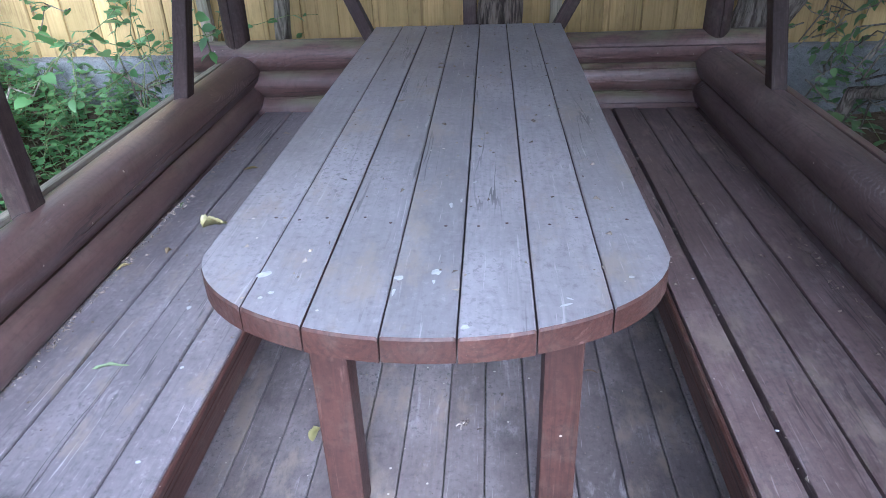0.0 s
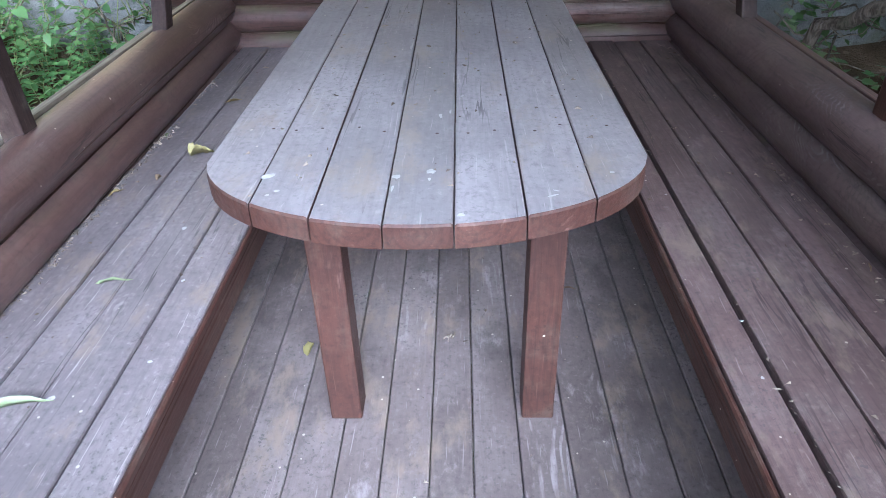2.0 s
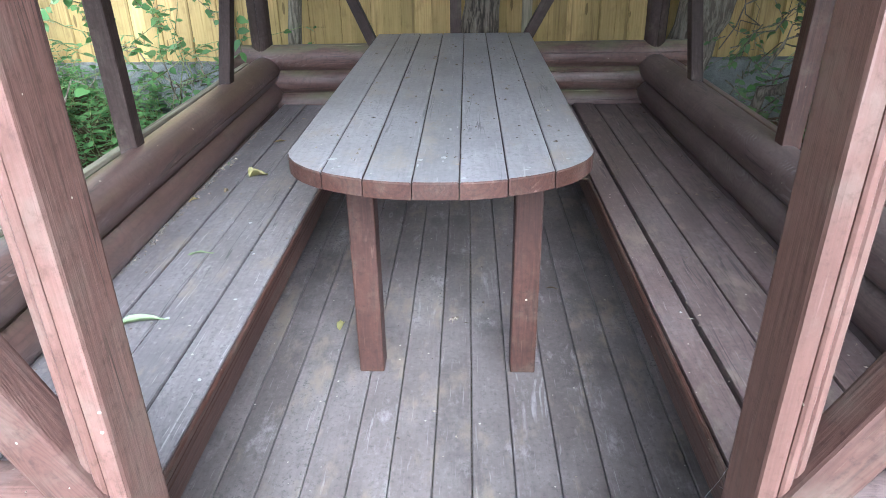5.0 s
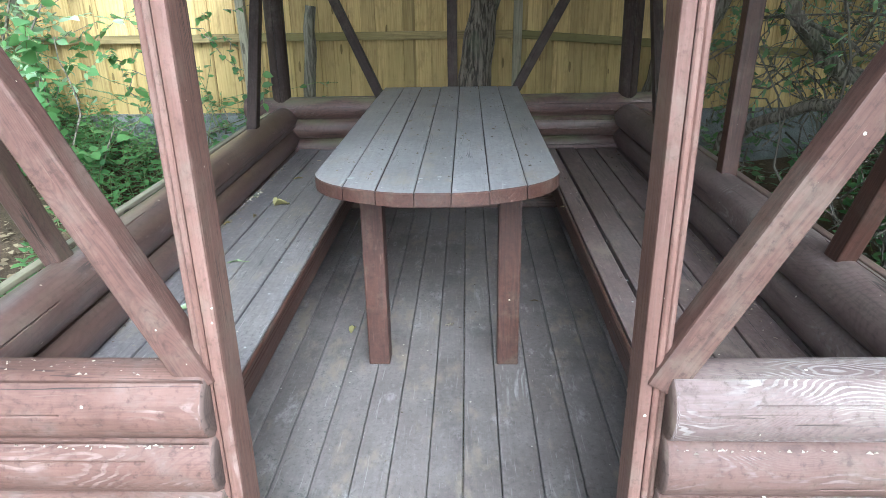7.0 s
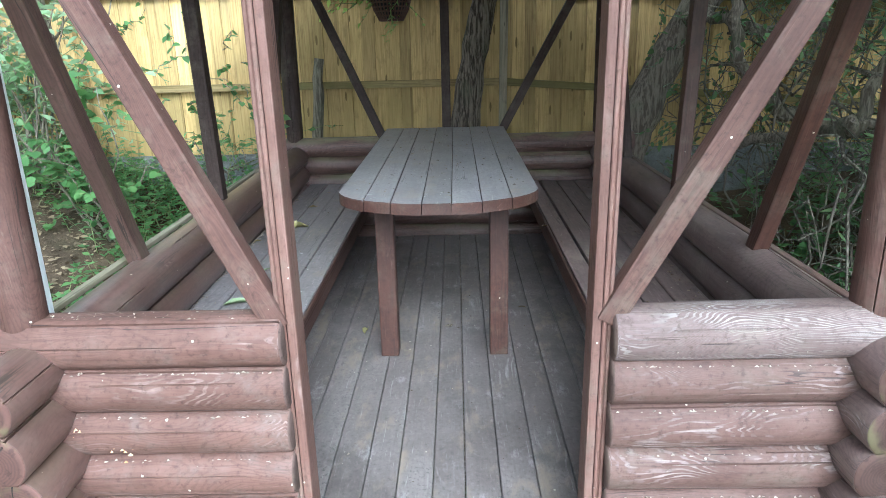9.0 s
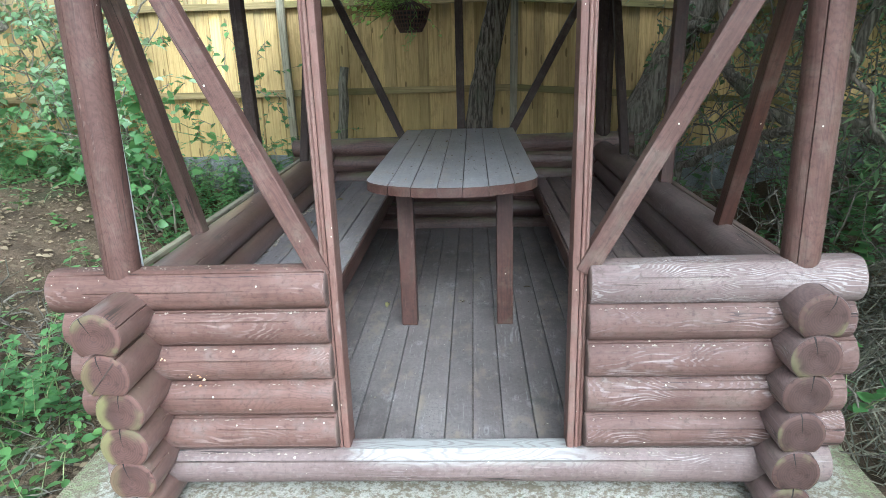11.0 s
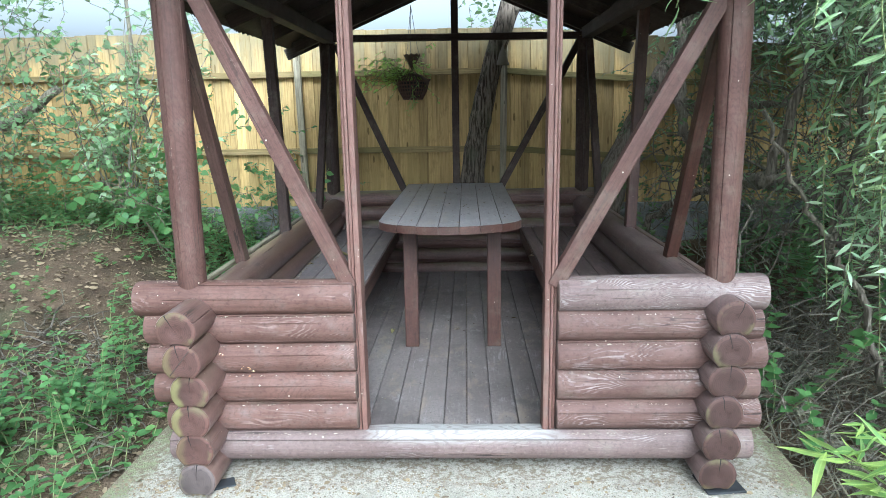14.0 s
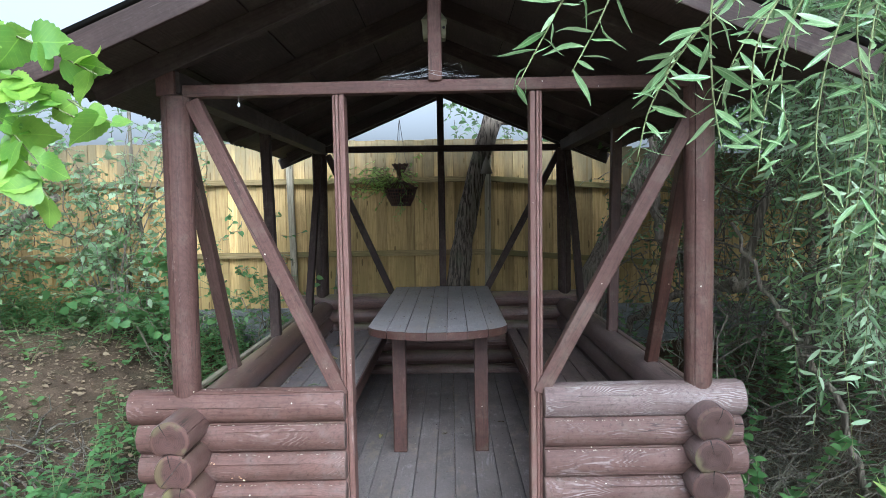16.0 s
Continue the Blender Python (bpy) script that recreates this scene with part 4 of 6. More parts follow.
# ---- benches ----


def bench(name, joints, z, label, fx, mat):
    root = thing(name, ((joints[0] + joints[-1]) / 2, 1.6, 0), label, "bench", "benches along the walls")
    for k in range(len(joints) - 1):
        a, b = joints[k] + (fx * 0.011 if k == 0 else 0), joints[k + 1]
        lift = (0.0, 0.003, -0.002, 0.001)[k % 4]
        bar("seat_board", ((a + b) / 2, 0.07, z - 0.02 + lift), ((a + b) / 2, BY - 0.06, z - 0.02 + lift), abs(b - a) - (0.012 if fx > 0 and k in (0, 1) else 0.004), 0.04, mat, root, bevel=0.006)
    edge = joints[0]
    for dz, d, h in ((-0.012, 0.006, 0.02), (-0.031, 0.009, 0.017)):
        bar("edge_moulding", (edge + fx * d, 0.07, z + dz), (edge + fx * d, BY - 0.06, z + dz), 0.013, h, STAIN_EDGE, root, bevel=0.004)
    bar("front_rail", (edge + fx * 0.021, 0.07, z - 0.072), (edge + fx * 0.021, BY - 0.06, z - 0.072), 0.03, 0.06, STAIN_EDGE, root, bevel=0.006)
    for y in (0.25, 1.3, 2.3, 3.0):
        bar("bearer", (joints[0] + fx * 0.03, y, z - 0.066), (joints[-1] + fx * 0.02, y, z - 0.066), 0.05, 0.05, STAIN_INSIDE, root)


bench("bench", [-0.521, -0.639, -0.764, -0.868, -1.0], 0.395, "long wooden wall bench of purplish-brown planks scattered with dry leaves", -1, STAIN_BENCH)
bench("bench", [0.522, 0.627, 0.748, 0.866, 1.0], 0.39, "long wooden wall bench of cracked reddish-brown planks", 1, STAIN_BENCH_RED)

# ---- trees, shrubs and undergrowth ----


def limb_tree(name, label, category, trunk, radii, limbs, mat=BARK, kind=""):
    """Trunk and limbs as tapered bent tubes, each a part."""
    root = thing(name, trunk[0], label, category, kind=kind)
    g = np.random.default_rng(len(trunk) * 17 + int(100 * abs(trunk[0][0])))
    pts = smooth_line(trunk)
    rr = np.interp(np.linspace(0, 1, len(pts)), np.linspace(0, 1, len(radii)), radii)
    rr = rr * (1 + 0.06 * g.normal(size=len(rr)))
    v, f = tube(pts, rr, 14)
    part("trunk", to_mesh("trunk", v, f, mat, True), I4, root)
    for line, r0, r1 in limbs:
        p = smooth_line(line)
        p[1:-1] += g.normal(0, 0.012, (len(p) - 2, 3))
        v, f = tube(p, np.linspace(r0, r1, len(p)), 9)
        part("limb", to_mesh("limb", v, f, mat, True), I4, root)
    return root


def smooth_line(points, n=6):
    """A Catmull-Rom line through the points."""
    p = np.array(points, float)
    q = np.vstack([2 * p[0] - p[1], p, 2 * p[-1] - p[-2]])
    out = []
    for i in range(len(p) - 1):
        a, b, c, d = q[i:i + 4]
        for t in np.linspace(0, 1, n, endpoint=False):
            out.append(0.5 * (2 * b + (c - a) * t + (2 * a - 5 * b + 4 * c - d) * t * t + (3 * b - a - 3 * c + d) * t ** 3))
    out.append(p[-1])
    return np.array(out)


def sprays(template, starts, ends, per, size, droop=0.3, spread=0.9, g=rng, sag=0.0):
    """Twigs from starts to ends with leaves set alternately along them; returns twig and leaf geometry."""
    twigs, at, hd, tl, sz, rl = [], [], [], [], [], []
    for a, b in zip(starts, ends):
        line = bent(a, b, sag, 0.02, 6, g)
        twigs.append(tube(line, np.linspace(0.004, 0.0015, 6), 4))
        d = line[-1] - line[0]
        base = math.atan2(d[1], d[0])
        for k in range(per):
            t = (k + g.uniform(0.2, 0.8)) / per
            i = min(int(t * 5), 4)
            q = line[i] + (line[i + 1] - line[i]) * (t * 5 - i)
            at.append(q)
            hd.append(base + (1 if k % 2 else -1) * g.uniform(0.4, 1.3) * spread)
            tl.append(g.normal(-droop, 0.35))
            sz.append(size * g.uniform(0.6, 1.25))
            rl.append(g.normal(0, 0.5))
    return join(twigs), leaves(template, at, hd, tl, sz, rl)


def foliage(parent, geo, mat, twig_mat=TWIG, name="foliage"):
    (tv, tf), (lv, lf) = geo
    part("twig_mass", to_mesh("twig_mass", tv, tf, twig_mat, True), I4, parent, kind="stuff")
    part(name, to_mesh(name, lv, lf, mat, True), I4, parent, kind="stuff")


# trunk behind the back wall
tree = limb_tree("tree", "ridged grey-brown tree trunk leaning behind the back wall", "tree",
                 [(0.07, 3.72, 0.0), (0.12, 3.72, 0.75), (0.20, 3.72, 1.3), (0.34, 3.73, 1.9), (0.52, 3.76, 2.5), (0.62, 3.9, 3.4), (0.5, 4.2, 4.6)], [0.125, 0.11, 0.1, 0.095, 0.085, 0.06, 0.03],
                 [([(0.42, 3.74, 2.2), (0.75, 3.78, 2.42), (1.15, 3.8, 2.7), (1.7, 3.9, 3.2)], 0.045, 0.015), ([(0.6, 3.9, 3.2), (0.1, 4.0, 3.8), (-0.6, 4.1, 4.2)], 0.035, 0.01)])
g = np.random.default_rng(21)
st = np.stack([g.uniform(0.1, 1.6, 120), g.uniform(3.9, 4.8, 120), 2.35 + g.gamma(1.6, 0.4, 120)], 1)
foliage(tree, sprays(OVAL, st, st + g.normal(0, 0.3, (120, 3)) + (0.1, 0, -0.15), 12, 0.06, g=g), LEAF_FAR)

# leaning old willow beside the summerhouse
willow = limb_tree("willow_tree", "old leaning willow with tangled bare limbs and hanging narrow leaves", "tree",
                   [(1.30, 3.7, 0.0), (1.42, 3.7, 0.7), (1.70, 3.68, 1.35), (2.05, 3.62, 2.0), (2.3, 3.5, 2.8), (2.4, 3.2, 3.8)], [0.16, 0.145, 0.125, 0.11, 0.085, 0.04],
                   [([(1.72, 3.66, 1.45), (1.80, 3.3, 1.46), (2.2, 3.2, 1.36), (2.7, 3.0, 1.4)], 0.05, 0.03),
                    ([(1.66, 2.6, 2.4), (1.66, 2.6, 1.9), (1.68, 2.6, 1.5), (1.71, 2.6, 1.2), (1.81, 2.6, 1.1), (1.96, 2.6, 0.92), (2.26, 2.6, 0.82), (2.8, 2.5, 0.72)], 0.03, 0.05),
                    ([(1.92, 1.82, 0.9), (2.0, 1.8, 0.92), (2.17, 1.8, 1.46), (2.29, 1.8, 1.86), (2.5, 1.75, 2.6)], 0.036, 0.024),
                    ([(1.5, 3.2, 0.0), (1.62, 2.9, 0.55), (1.92, 1.85, 0.89), (2.02, 1.75, 0.9), (2.9, 1.6, 1.0)], 0.03, 0.03),
                    ([(1.55, 0.85, 1.35), (1.74, 0.8, 0.95), (1.86, 0.8, 0.77), (1.95, 0.8, 0.6), (2.1, 0.8, 0.4), (2.2, 0.7, -0.1)], 0.010, 0.02),
                    ([(2.6, 2.2, 0.2), (2.7, 2.0, 1.2), (2.6, 1.9, 2.3), (2.9, 1.7, 3.1)], 0.04, 0.018),
                    ([(2.2, 3.4, 2.4), (2.7, 2.4, 2.7), (3.0, 1.2, 2.9), (2.9, 0.2, 2.8)], 0.05, 0.02)], WILLOW_BARK)
g = np.random.default_rng(22)
n = 1150
st = np.stack([g.uniform(1.75, 4.6, n), g.uniform(-0.3, 3.6, n), g.uniform(0.35, 3.3, n)], 1)
st[:, 0] += 0.25 * np.clip(1.6 - st[:, 2], 0, 1)
st = st[g.random(n) < np.clip(0.12 + 0.42 * (st[:, 2] - 0.5) + 0.3 * (st[:, 0] - 2.0), 0.1, 0.95)]
n = len(st)
en = st + np.stack([g.normal(-0.05, 0.2, n), g.normal(-0.1, 0.2, n), g.uniform(-0.65, -0.2, n)], 1)
foliage(willow, sprays(LANCE, st, en, 20, 0.08, 0.35, g=g), LEAF_WILLOW)
n = 150
st = np.stack([g.uniform(1.35, 2.6, n), g.uniform(0.2, 3.4, n), g.uniform(2.3, 3.4, n)], 1)
en = st + np.stack([g.normal(0.0, 0.2, n), g.normal(-0.1, 0.2, n), g.uniform(-0.5, -0.15, n)], 1)
st[:, 2] = np.maximum(st[:, 2], 2.75)
foliage(willow, sprays(LANCE, st, en, 16, 0.08, 0.5, g=g), LEAF_WILLOW)

# dense crown mostly out of view, thickened to shade the fence below
n = 1500
st = np.stack([g.uniform(2.0, 6.0, n), g.uniform(1.7, 5.2, n), g.uniform(2.6, 4.6, n)], 1)
en = st + np.stack([g.normal(0.0, 0.3, n), g.normal(-0.1, 0.3, n), g.uniform(-0.6, -0.1, n)], 1)
foliage(willow, sprays(LANCE, st, en, 18, 0.16, 0.35, g=g), LEAF_WILLOW)

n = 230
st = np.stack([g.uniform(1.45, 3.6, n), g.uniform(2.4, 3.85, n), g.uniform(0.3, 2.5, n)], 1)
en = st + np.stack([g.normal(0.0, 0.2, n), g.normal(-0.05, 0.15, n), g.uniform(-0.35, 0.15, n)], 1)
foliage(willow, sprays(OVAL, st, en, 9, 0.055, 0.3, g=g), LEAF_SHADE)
n = 400
st = np.stack([g.uniform(1.55, 3.3, n), g.uniform(-1.0, 1.6, n), 3.0 - g.gamma(2.2, 0.36, n).clip(0.05, 2.2)], 1)
st[:, 2] += np.clip(2.1 - st[:, 0], 0, 0.6) * 1.1
en = st + np.stack([g.normal(0.02, 0.12, n), g.normal(-0.05, 0.15, n), g.uniform(-0.55, -0.15, n)], 1)
foliage(willow, sprays(LANCE, st, en, 16, 0.095, 0.3, g=g), LEAF_WILLOW_BRIGHT)
# unseen sprays added off to the right to shade that side
n = 110
st = np.stack([g.uniform(2.6, 5.5, n), g.uniform(-4.5, 0.2, n), g.uniform(2.3, 4.6, n)], 1)
en = st + np.stack([g.normal(0.0, 0.3, n), g.normal(0, 0.3, n), g.uniform(-0.5, -0.1, n)], 1)
foliage(willow, sprays(LANCE, st, en, 20, 0.13, 0.35, g=g), LEAF_WILLOW)

n = 110
st = np.stack([g.uniform(1.95, 3.2, n), g.uniform(-1.3, -0.2, n), g.uniform(0.5, 2.3, n)], 1)
en = st + np.stack([g.normal(-0.03, 0.12, n), g.normal(-0.05, 0.12, n), g.uniform(-0.5, -0.1, n)], 1)
foliage(willow, sprays(LANCE, st, en, 16, 0.095, 0.3, g=g), LEAF_WILLOW_BRIGHT)
n = 430
deep_y = g.uniform(0.1, 2.2, n)
st = np.stack([1.5 + 0.3 * deep_y + g.random(n) ** 0.7 * (0.35 + 0.4 * deep_y), deep_y, g.uniform(0.85, 2.9, n)], 1)
st = st[(st[:, 2] > 1.75) | (st[:, 0] - 1.5 - 0.3 * st[:, 1] > 0.2 + 0.28 * st[:, 1])]
n = len(st)
en = st + np.stack([g.normal(-0.05, 0.1, n), g.normal(-0.12, 0.1, n), g.uniform(-0.45, -0.15, n)], 1)
foliage(willow, sprays(LANCE, st, en, 13, 0.09, 0.25, g=g), LEAF_WILLOW_PALE)
n = 460
st = np.stack([g.uniform(1.9, 4.6, n), g.uniform(1.6, 3.8, n), g.uniform(2.1, 3.1, n)], 1)
en = st + np.stack([g.normal(0.0, 0.25, n), g.normal(-0.05, 0.25, n), g.uniform(-0.5, -0.1, n)], 1)
foliage(willow, sprays(LANCE, st, en, 18, 0.11, 0.35, g=g), LEAF_WILLOW)
# unseen crown sprays added over the path to shade the right front
n = 110
st = np.stack([g.uniform(0.3, 3.6, n), g.uniform(-4.2, -1.0, n), g.uniform(3.0, 4.3, n)], 1)
en = st + np.stack([g.normal(0.0, 0.3, n), g.normal(0, 0.3, n), g.uniform(-0.3, 0.0, n)], 1)
foliage(willow, sprays(LANCE, st, en, 20, 0.13, 0.2, g=g), LEAF_WILLOW)

# bare twigs in the shade beside the wall
g = np.random.default_rng(23)
for k in range(8):
    a = np.array([g.uniform(1.5, 2.2), g.uniform(2.0, 3.5), g.uniform(0.7, 2.0)])
    b = a + np.array([g.uniform(0.4, 1.1), g.normal(-0.3, 0.3), g.normal(0.0, 0.45)])
    r = g.uniform(0.006, 0.013)
    v, f = tube(bent(a, b, g.normal(0, 0.18), 0.04, 9, g), np.linspace(r, r * 0.5, 9), 7)
    part("limb", to_mesh("limb", v, f, DEAD_TWIG, True), I4, willow, "bare pale grey limb" if k < 1 else "")
tw = []
for k in range(60):
    a = np.array([g.uniform(1.4, 2.6), g.uniform(2.3, 3.75), g.uniform(0.3, 2.0)])
    turn = g.uniform(0, 6.28)
    le = g.uniform(0.5, 1.3)
    b = a + np.array([le * abs(math.cos(turn)), 0.3 * le * math.sin(turn), le * g.uniform(-0.5, 0.5)])
    b[1] = min(b[1], 3.8)
    r = g.uniform(0.003, 0.0065)
    tw.append(tube(bent(a, b, g.normal(0, 0.22), 0.025, 11, g), np.linspace(r, r * 0.45, 11), 5))
v, f = join(tw)
part("thicket", to_mesh("thicket", v, f, TWIG, True), I4, None, "long arching pale bare twigs before the fence", "thicket", "stuff")
tw = []
for k in range(190):
    a = np.array([g.uniform(1.5, 3.2), g.uniform(0.6, 3.6), g.uniform(0.1, 1.3)])
    b = a + np.array([g.normal(0.1, 0.45), g.normal(-0.1, 0.4), g.normal(-0.1, 0.4)])
    r = g.uniform(0.003, 0.009)
    b[0] = max(b[0], 1.35)
    tw.append(tube(bent(a, b, g.normal(0, 0.1), 0.03, 7, g), np.linspace(r, r * 0.4, 7), 5))
v, f = join(tw)
part("thicket", to_mesh("thicket", v, f, DEAD_TWIG, True), I4, None, "tangle of bare grey twigs beside the log wall", "thicket", "stuff")
tw = []
for k in range(900):
    right = g.random() < 0.82
    x, y = (g.uniform(1.5, 4.2), g.uniform(-0.4, 2.6)) if right else (g.uniform(-2.5, -1.5), g.uniform(-0.1, 1.3))
    z = float(height(x, y)) + g.uniform(0.01, 0.35 if right else 0.04)
    a = g.uniform(0, 6.28)
    le = g.uniform(0.12, 0.5)
    e = (x + le * math.cos(a), y + le * math.sin(a))
    if abs(e[0]) < 1.42:
        continue
    r = g.uniform(0.002, 0.007)
    tw.append(tube(bent((x, y, z), (e[0], e[1], float(height(*e)) + g.uniform(0.01, 0.12)), 0.02, 0.015, 5, g), np.linspace(r, r * 0.5, 5), 5))
v, f = join(tw)
part("brushwood", to_mesh("brushwood", v, f, DEAD_TWIG, True), I4, None, "dry fallen sticks lying on the soil", "brushwood", "stuff")


# dead grass lying thick in the shade beside the slab
gx, gy = g.uniform(1.46, 3.6, 5200), g.uniform(-1.2, 2.2, 5200)
gx = 1.46 + (gx - 1.46) * g.random(5200) ** 0.4
a, le = g.normal(0.6, 0.9, 5200), g.uniform(0.08, 0.32, 5200)
v, f = leaves((np.array([(0, -0.012, 0), (0, 0.012, 0), (0.35, -0.012, 0.1), (0.35, 0.012, 0.1), (0.7, -0.009, 0.1), (0.7, 0.009, 0.1), (1, 0, 0.02)], float), [(0, 2, 3, 1), (2, 4, 5, 3), (4, 6, 5)]),
              np.stack([gx, gy, height(gx, gy) + g.uniform(0.0, 0.06, 5200)], 1), a, g.normal(0.05, 0.22, 5200), le, g.normal(0, 0.6, 5200))
part("dead_grass", to_mesh("dead_grass", v, f, DEAD_GRASS, True), I4, None, "matted dry dead grass in the shade", "dead grass", "stuff")


def ground_points(n, x0, x1, y0, y1, g, mask=None):
    x, y = g.uniform(x0, x1, n), g.uniform(y0, y1, n)
    keep = (np.abs(x) > 1.47) | (y > 3.52)
    if mask is not None:
        keep &= g.random(n) < mask(x, y)
    keep &= y < 3.85
    x, y = x[keep], y[keep]
    return np.stack([x, y, height(x, y)], 1)


def left_mask(x, y):
    wall = smooth(-2.3, -1.8, x) * smooth(0.7, 1.6, y)
    back = smooth(2.7, 3.5, y)
    low = smooth(1.1, 0.4, y) * smooth(-3.6, -2.6, x)
    patch = 0.5 + 0.5 * np.sin(5.1 * x + 1) * np.sin(4.3 * y + 2.0)
    return np.clip(np.maximum(np.maximum(wall, back), low * (0.12 + 0.7 * patch)) + 0.07 * (patch > 0.6), 0, 1)


def herbs(pts, g, low, high, size, template):
    """Upright stems with tiers of leaves."""
    at, hd, tl, sz, st = [], [], [], [], []
    for p in pts:
        h = g.uniform(low, high)
        lean = g.normal(0, 0.12 * h / 0.3, 2)
        top = p + np.array([lean[0], lean[1], h])
        st.append(tube([p, (p + top) / 2 + g.normal(0, 0.01, 3), top], [0.003, 0.0025, 0.0012], 4))
        tiers = max(2, int(h / 0.045))
        turn = g.uniform(0, 6.28)
        for k in range(tiers):
            t = 0.25 + 0.75 * k / max(1, tiers - 1)
            for j in range(3 if k == tiers - 1 else 2):
                at.append(p + (top - p) * t)
                hd.append(turn + k * 1.5 + j * (2.1 if k == tiers - 1 else 3.14) + g.normal(0, 0.25))
                tl.append(g.normal(0.1 + 0.25 * (t > 0.9), 0.22))
                sz.append(size * g.uniform(0.6, 1.15) * (1.25 - 0.5 * t))
    return join(st), leaves(template, at, hd, tl, sz, g.normal(0, 0.25, len(at)))


g = np.random.default_rng(31)
pts = ground_points(2900, -4.8, -1.48, -0.7, 3.85, g, left_mask)
(sv, sf), (lv, lf) = herbs(pts, g, 0.10, 0.36, 0.066, OVAL)
herb = thing("undergrowth", (-2.4, 1.8, 0), "leafy green nettles and seedlings growing on the bank", "undergrowth", kind="stuff")
part("stems", to_mesh("stems", sv, sf, GREEN_TWIG), I4, herb)
part("leaves", to_mesh("leaves", lv, lf, LEAF_HERB, True), I4, herb)
pts = ground_points(2200, -4.8, -1.46, -0.9, 3.8, g, lambda x, y: np.clip(left_mask(x, y) + 0.10, 0, 1))
at = np.repeat(pts, 5, 0)
n = len(at)
at[:, :2] += g.normal(0, 0.015, (n, 2))
at[:, 2] += g.uniform(0.01, 0.09, n)
v, f = leaves(OVAL, at, g.uniform(0, 6.28, n), g.normal(0.2, 0.3, n), g.uniform(0.025, 0.06, n), g.normal(0, 0.3, n))
part("ground_cover", to_mesh("ground_cover", v, f, LEAF_COVER, True), I4, None, "low light-green weeds covering the soil", "weeds", "stuff")
pts = ground_points(420, 1.5, 4.5, -0.3, 3.85, g, lambda x, y: 0.25 + 0.6 * smooth(1.5, 3.0, y))
(sv, sf), (lv, lf) = herbs(pts, g, 0.12, 0.6, 0.075, HEART)
herb = thing("undergrowth", (2.4, 1.8, 0), "sparse shaded weeds among dead sticks", "undergrowth", kind="stuff")
part("stems", to_mesh("stems", sv, sf, GREEN_TWIG), I4, herb)
part("leaves", to_mesh("leaves", lv, lf, LEAF_HERB, True), I4, herb)
# litter
pts = np.vstack([ground_points(14000, -4.8, -1.46, -1.2, 3.85, g), ground_points(1500, 1.46, 4.6, -1.2, 3.85, g)])
n = len(pts)
v, f = leaves(OVAL, pts + (0, 0, 0.012), g.uniform(0, 6.28, n), g.normal(0, 0.15, n), g.gamma(2.2, 0.011, n).clip(0.008, 0.055), g.normal(0, 0.4, n))
part("leaf_litter", to_mesh("leaf_litter", v, f, LITTER, True), I4, None, "dry brown fallen leaves on the soil", "leaf litter", "stuff")


# bark crumbs and dry leaf bits swept against the foot of the front wall
n = 1500
lx = np.where(g.random(n) < 0.55, g.normal(-1.05, 0.28, n), g.uniform(-1.4, 1.4, n))
ly = -0.07 - g.gamma(1.3, 0.075, n)
ok = (np.abs(lx) < 1.4) & (ly > -1.0)
lx, ly = lx[ok], ly[ok]
n = len(lx)
v, f = leaves(OVAL, np.stack([lx, ly, np.full(n, -0.131)], 1), g.uniform(0, 6.28, n), g.normal(0, 0.12, n), g.gamma(2.0, 0.005, n).clip(0.004, 0.035), g.normal(0, 0.3, n))
part("swept_litter", to_mesh("swept_litter", v, f, LITTER, True), I4, None, "bark crumbs and dry leaf bits along the wall foot", "leaf litter", "stuff")

# clods and pebbles on the bank
pts = np.vstack([ground_points(900, -4.4, -1.46, -1.0, 3.6, g), ground_points(250, 1.46, 3.5, -1.0, 2.5, g)])
ico = bmesh.new()
bmesh.ops.create_icosphere(ico, subdivisions=1, radius=1.0)
iv = np.array([v.co[:] for v in ico.verts])
jf = [tuple(v.index for v in q.verts) for q in ico.faces]
ico.free()
clods = []
for p in pts:
    s = float(g.gamma(2.0, 0.005)) + 0.004
    clods.append((p + iv * (1 + 0.25 * g.normal(size=(len(iv), 1))) * s * np.array([1, 0.8, 0.55]), jf))
v, f = join(clods)
part("clods", to_mesh("clods", v, f, SOIL), I4, None, "small clods and pebbles scattered over the soil", "clods", "stuff")


def shrub(name, label, base, tips, per, size, template, mat, seed, stem=0.008, sub=5, reach=0.35):
    """A shrub of several arching stems with leafy side twigs."""
    g = np.random.default_rng(seed)
    root = thing(name, base, label, "shrub")
    st, en = [], []
    for tip in tips:
        a = np.array(base) + np.append(g.normal(0, 0.08, 2), 0)
        line = bent(a, tip, 0.1, 0.03, 8, g)
        v, f = tube(line, np.linspace(stem, stem * 0.35, 8), 6)
        part("stem", to_mesh("stem", v, f, TWIG, True), I4, root)
        for k in range(sub):
            i = g.integers(2, 8)
            st.append(line[i])
            en.append(line[i] + np.array([g.normal(0, reach), g.normal(0, reach), g.normal(0.02, reach * 0.6)]))
    foliage(root, sprays(template, st, en, per, size, 0.15, g=g), mat, GREEN_TWIG)
    return root


g = np.random.default_rng(41)
zb = float(height(-2.3, 2.9))
shrub("shrub", "bushy green currant-like shrub before the fence", (-2.2, 2.7, zb), [(-2.5 + g.normal(0, 0.35), 2.7 + g.normal(0, 0.3), zb + g.uniform(0.5, 1.05)) for k in range(9)], 9, 0.075, HEART, LEAF_HERB, 42)
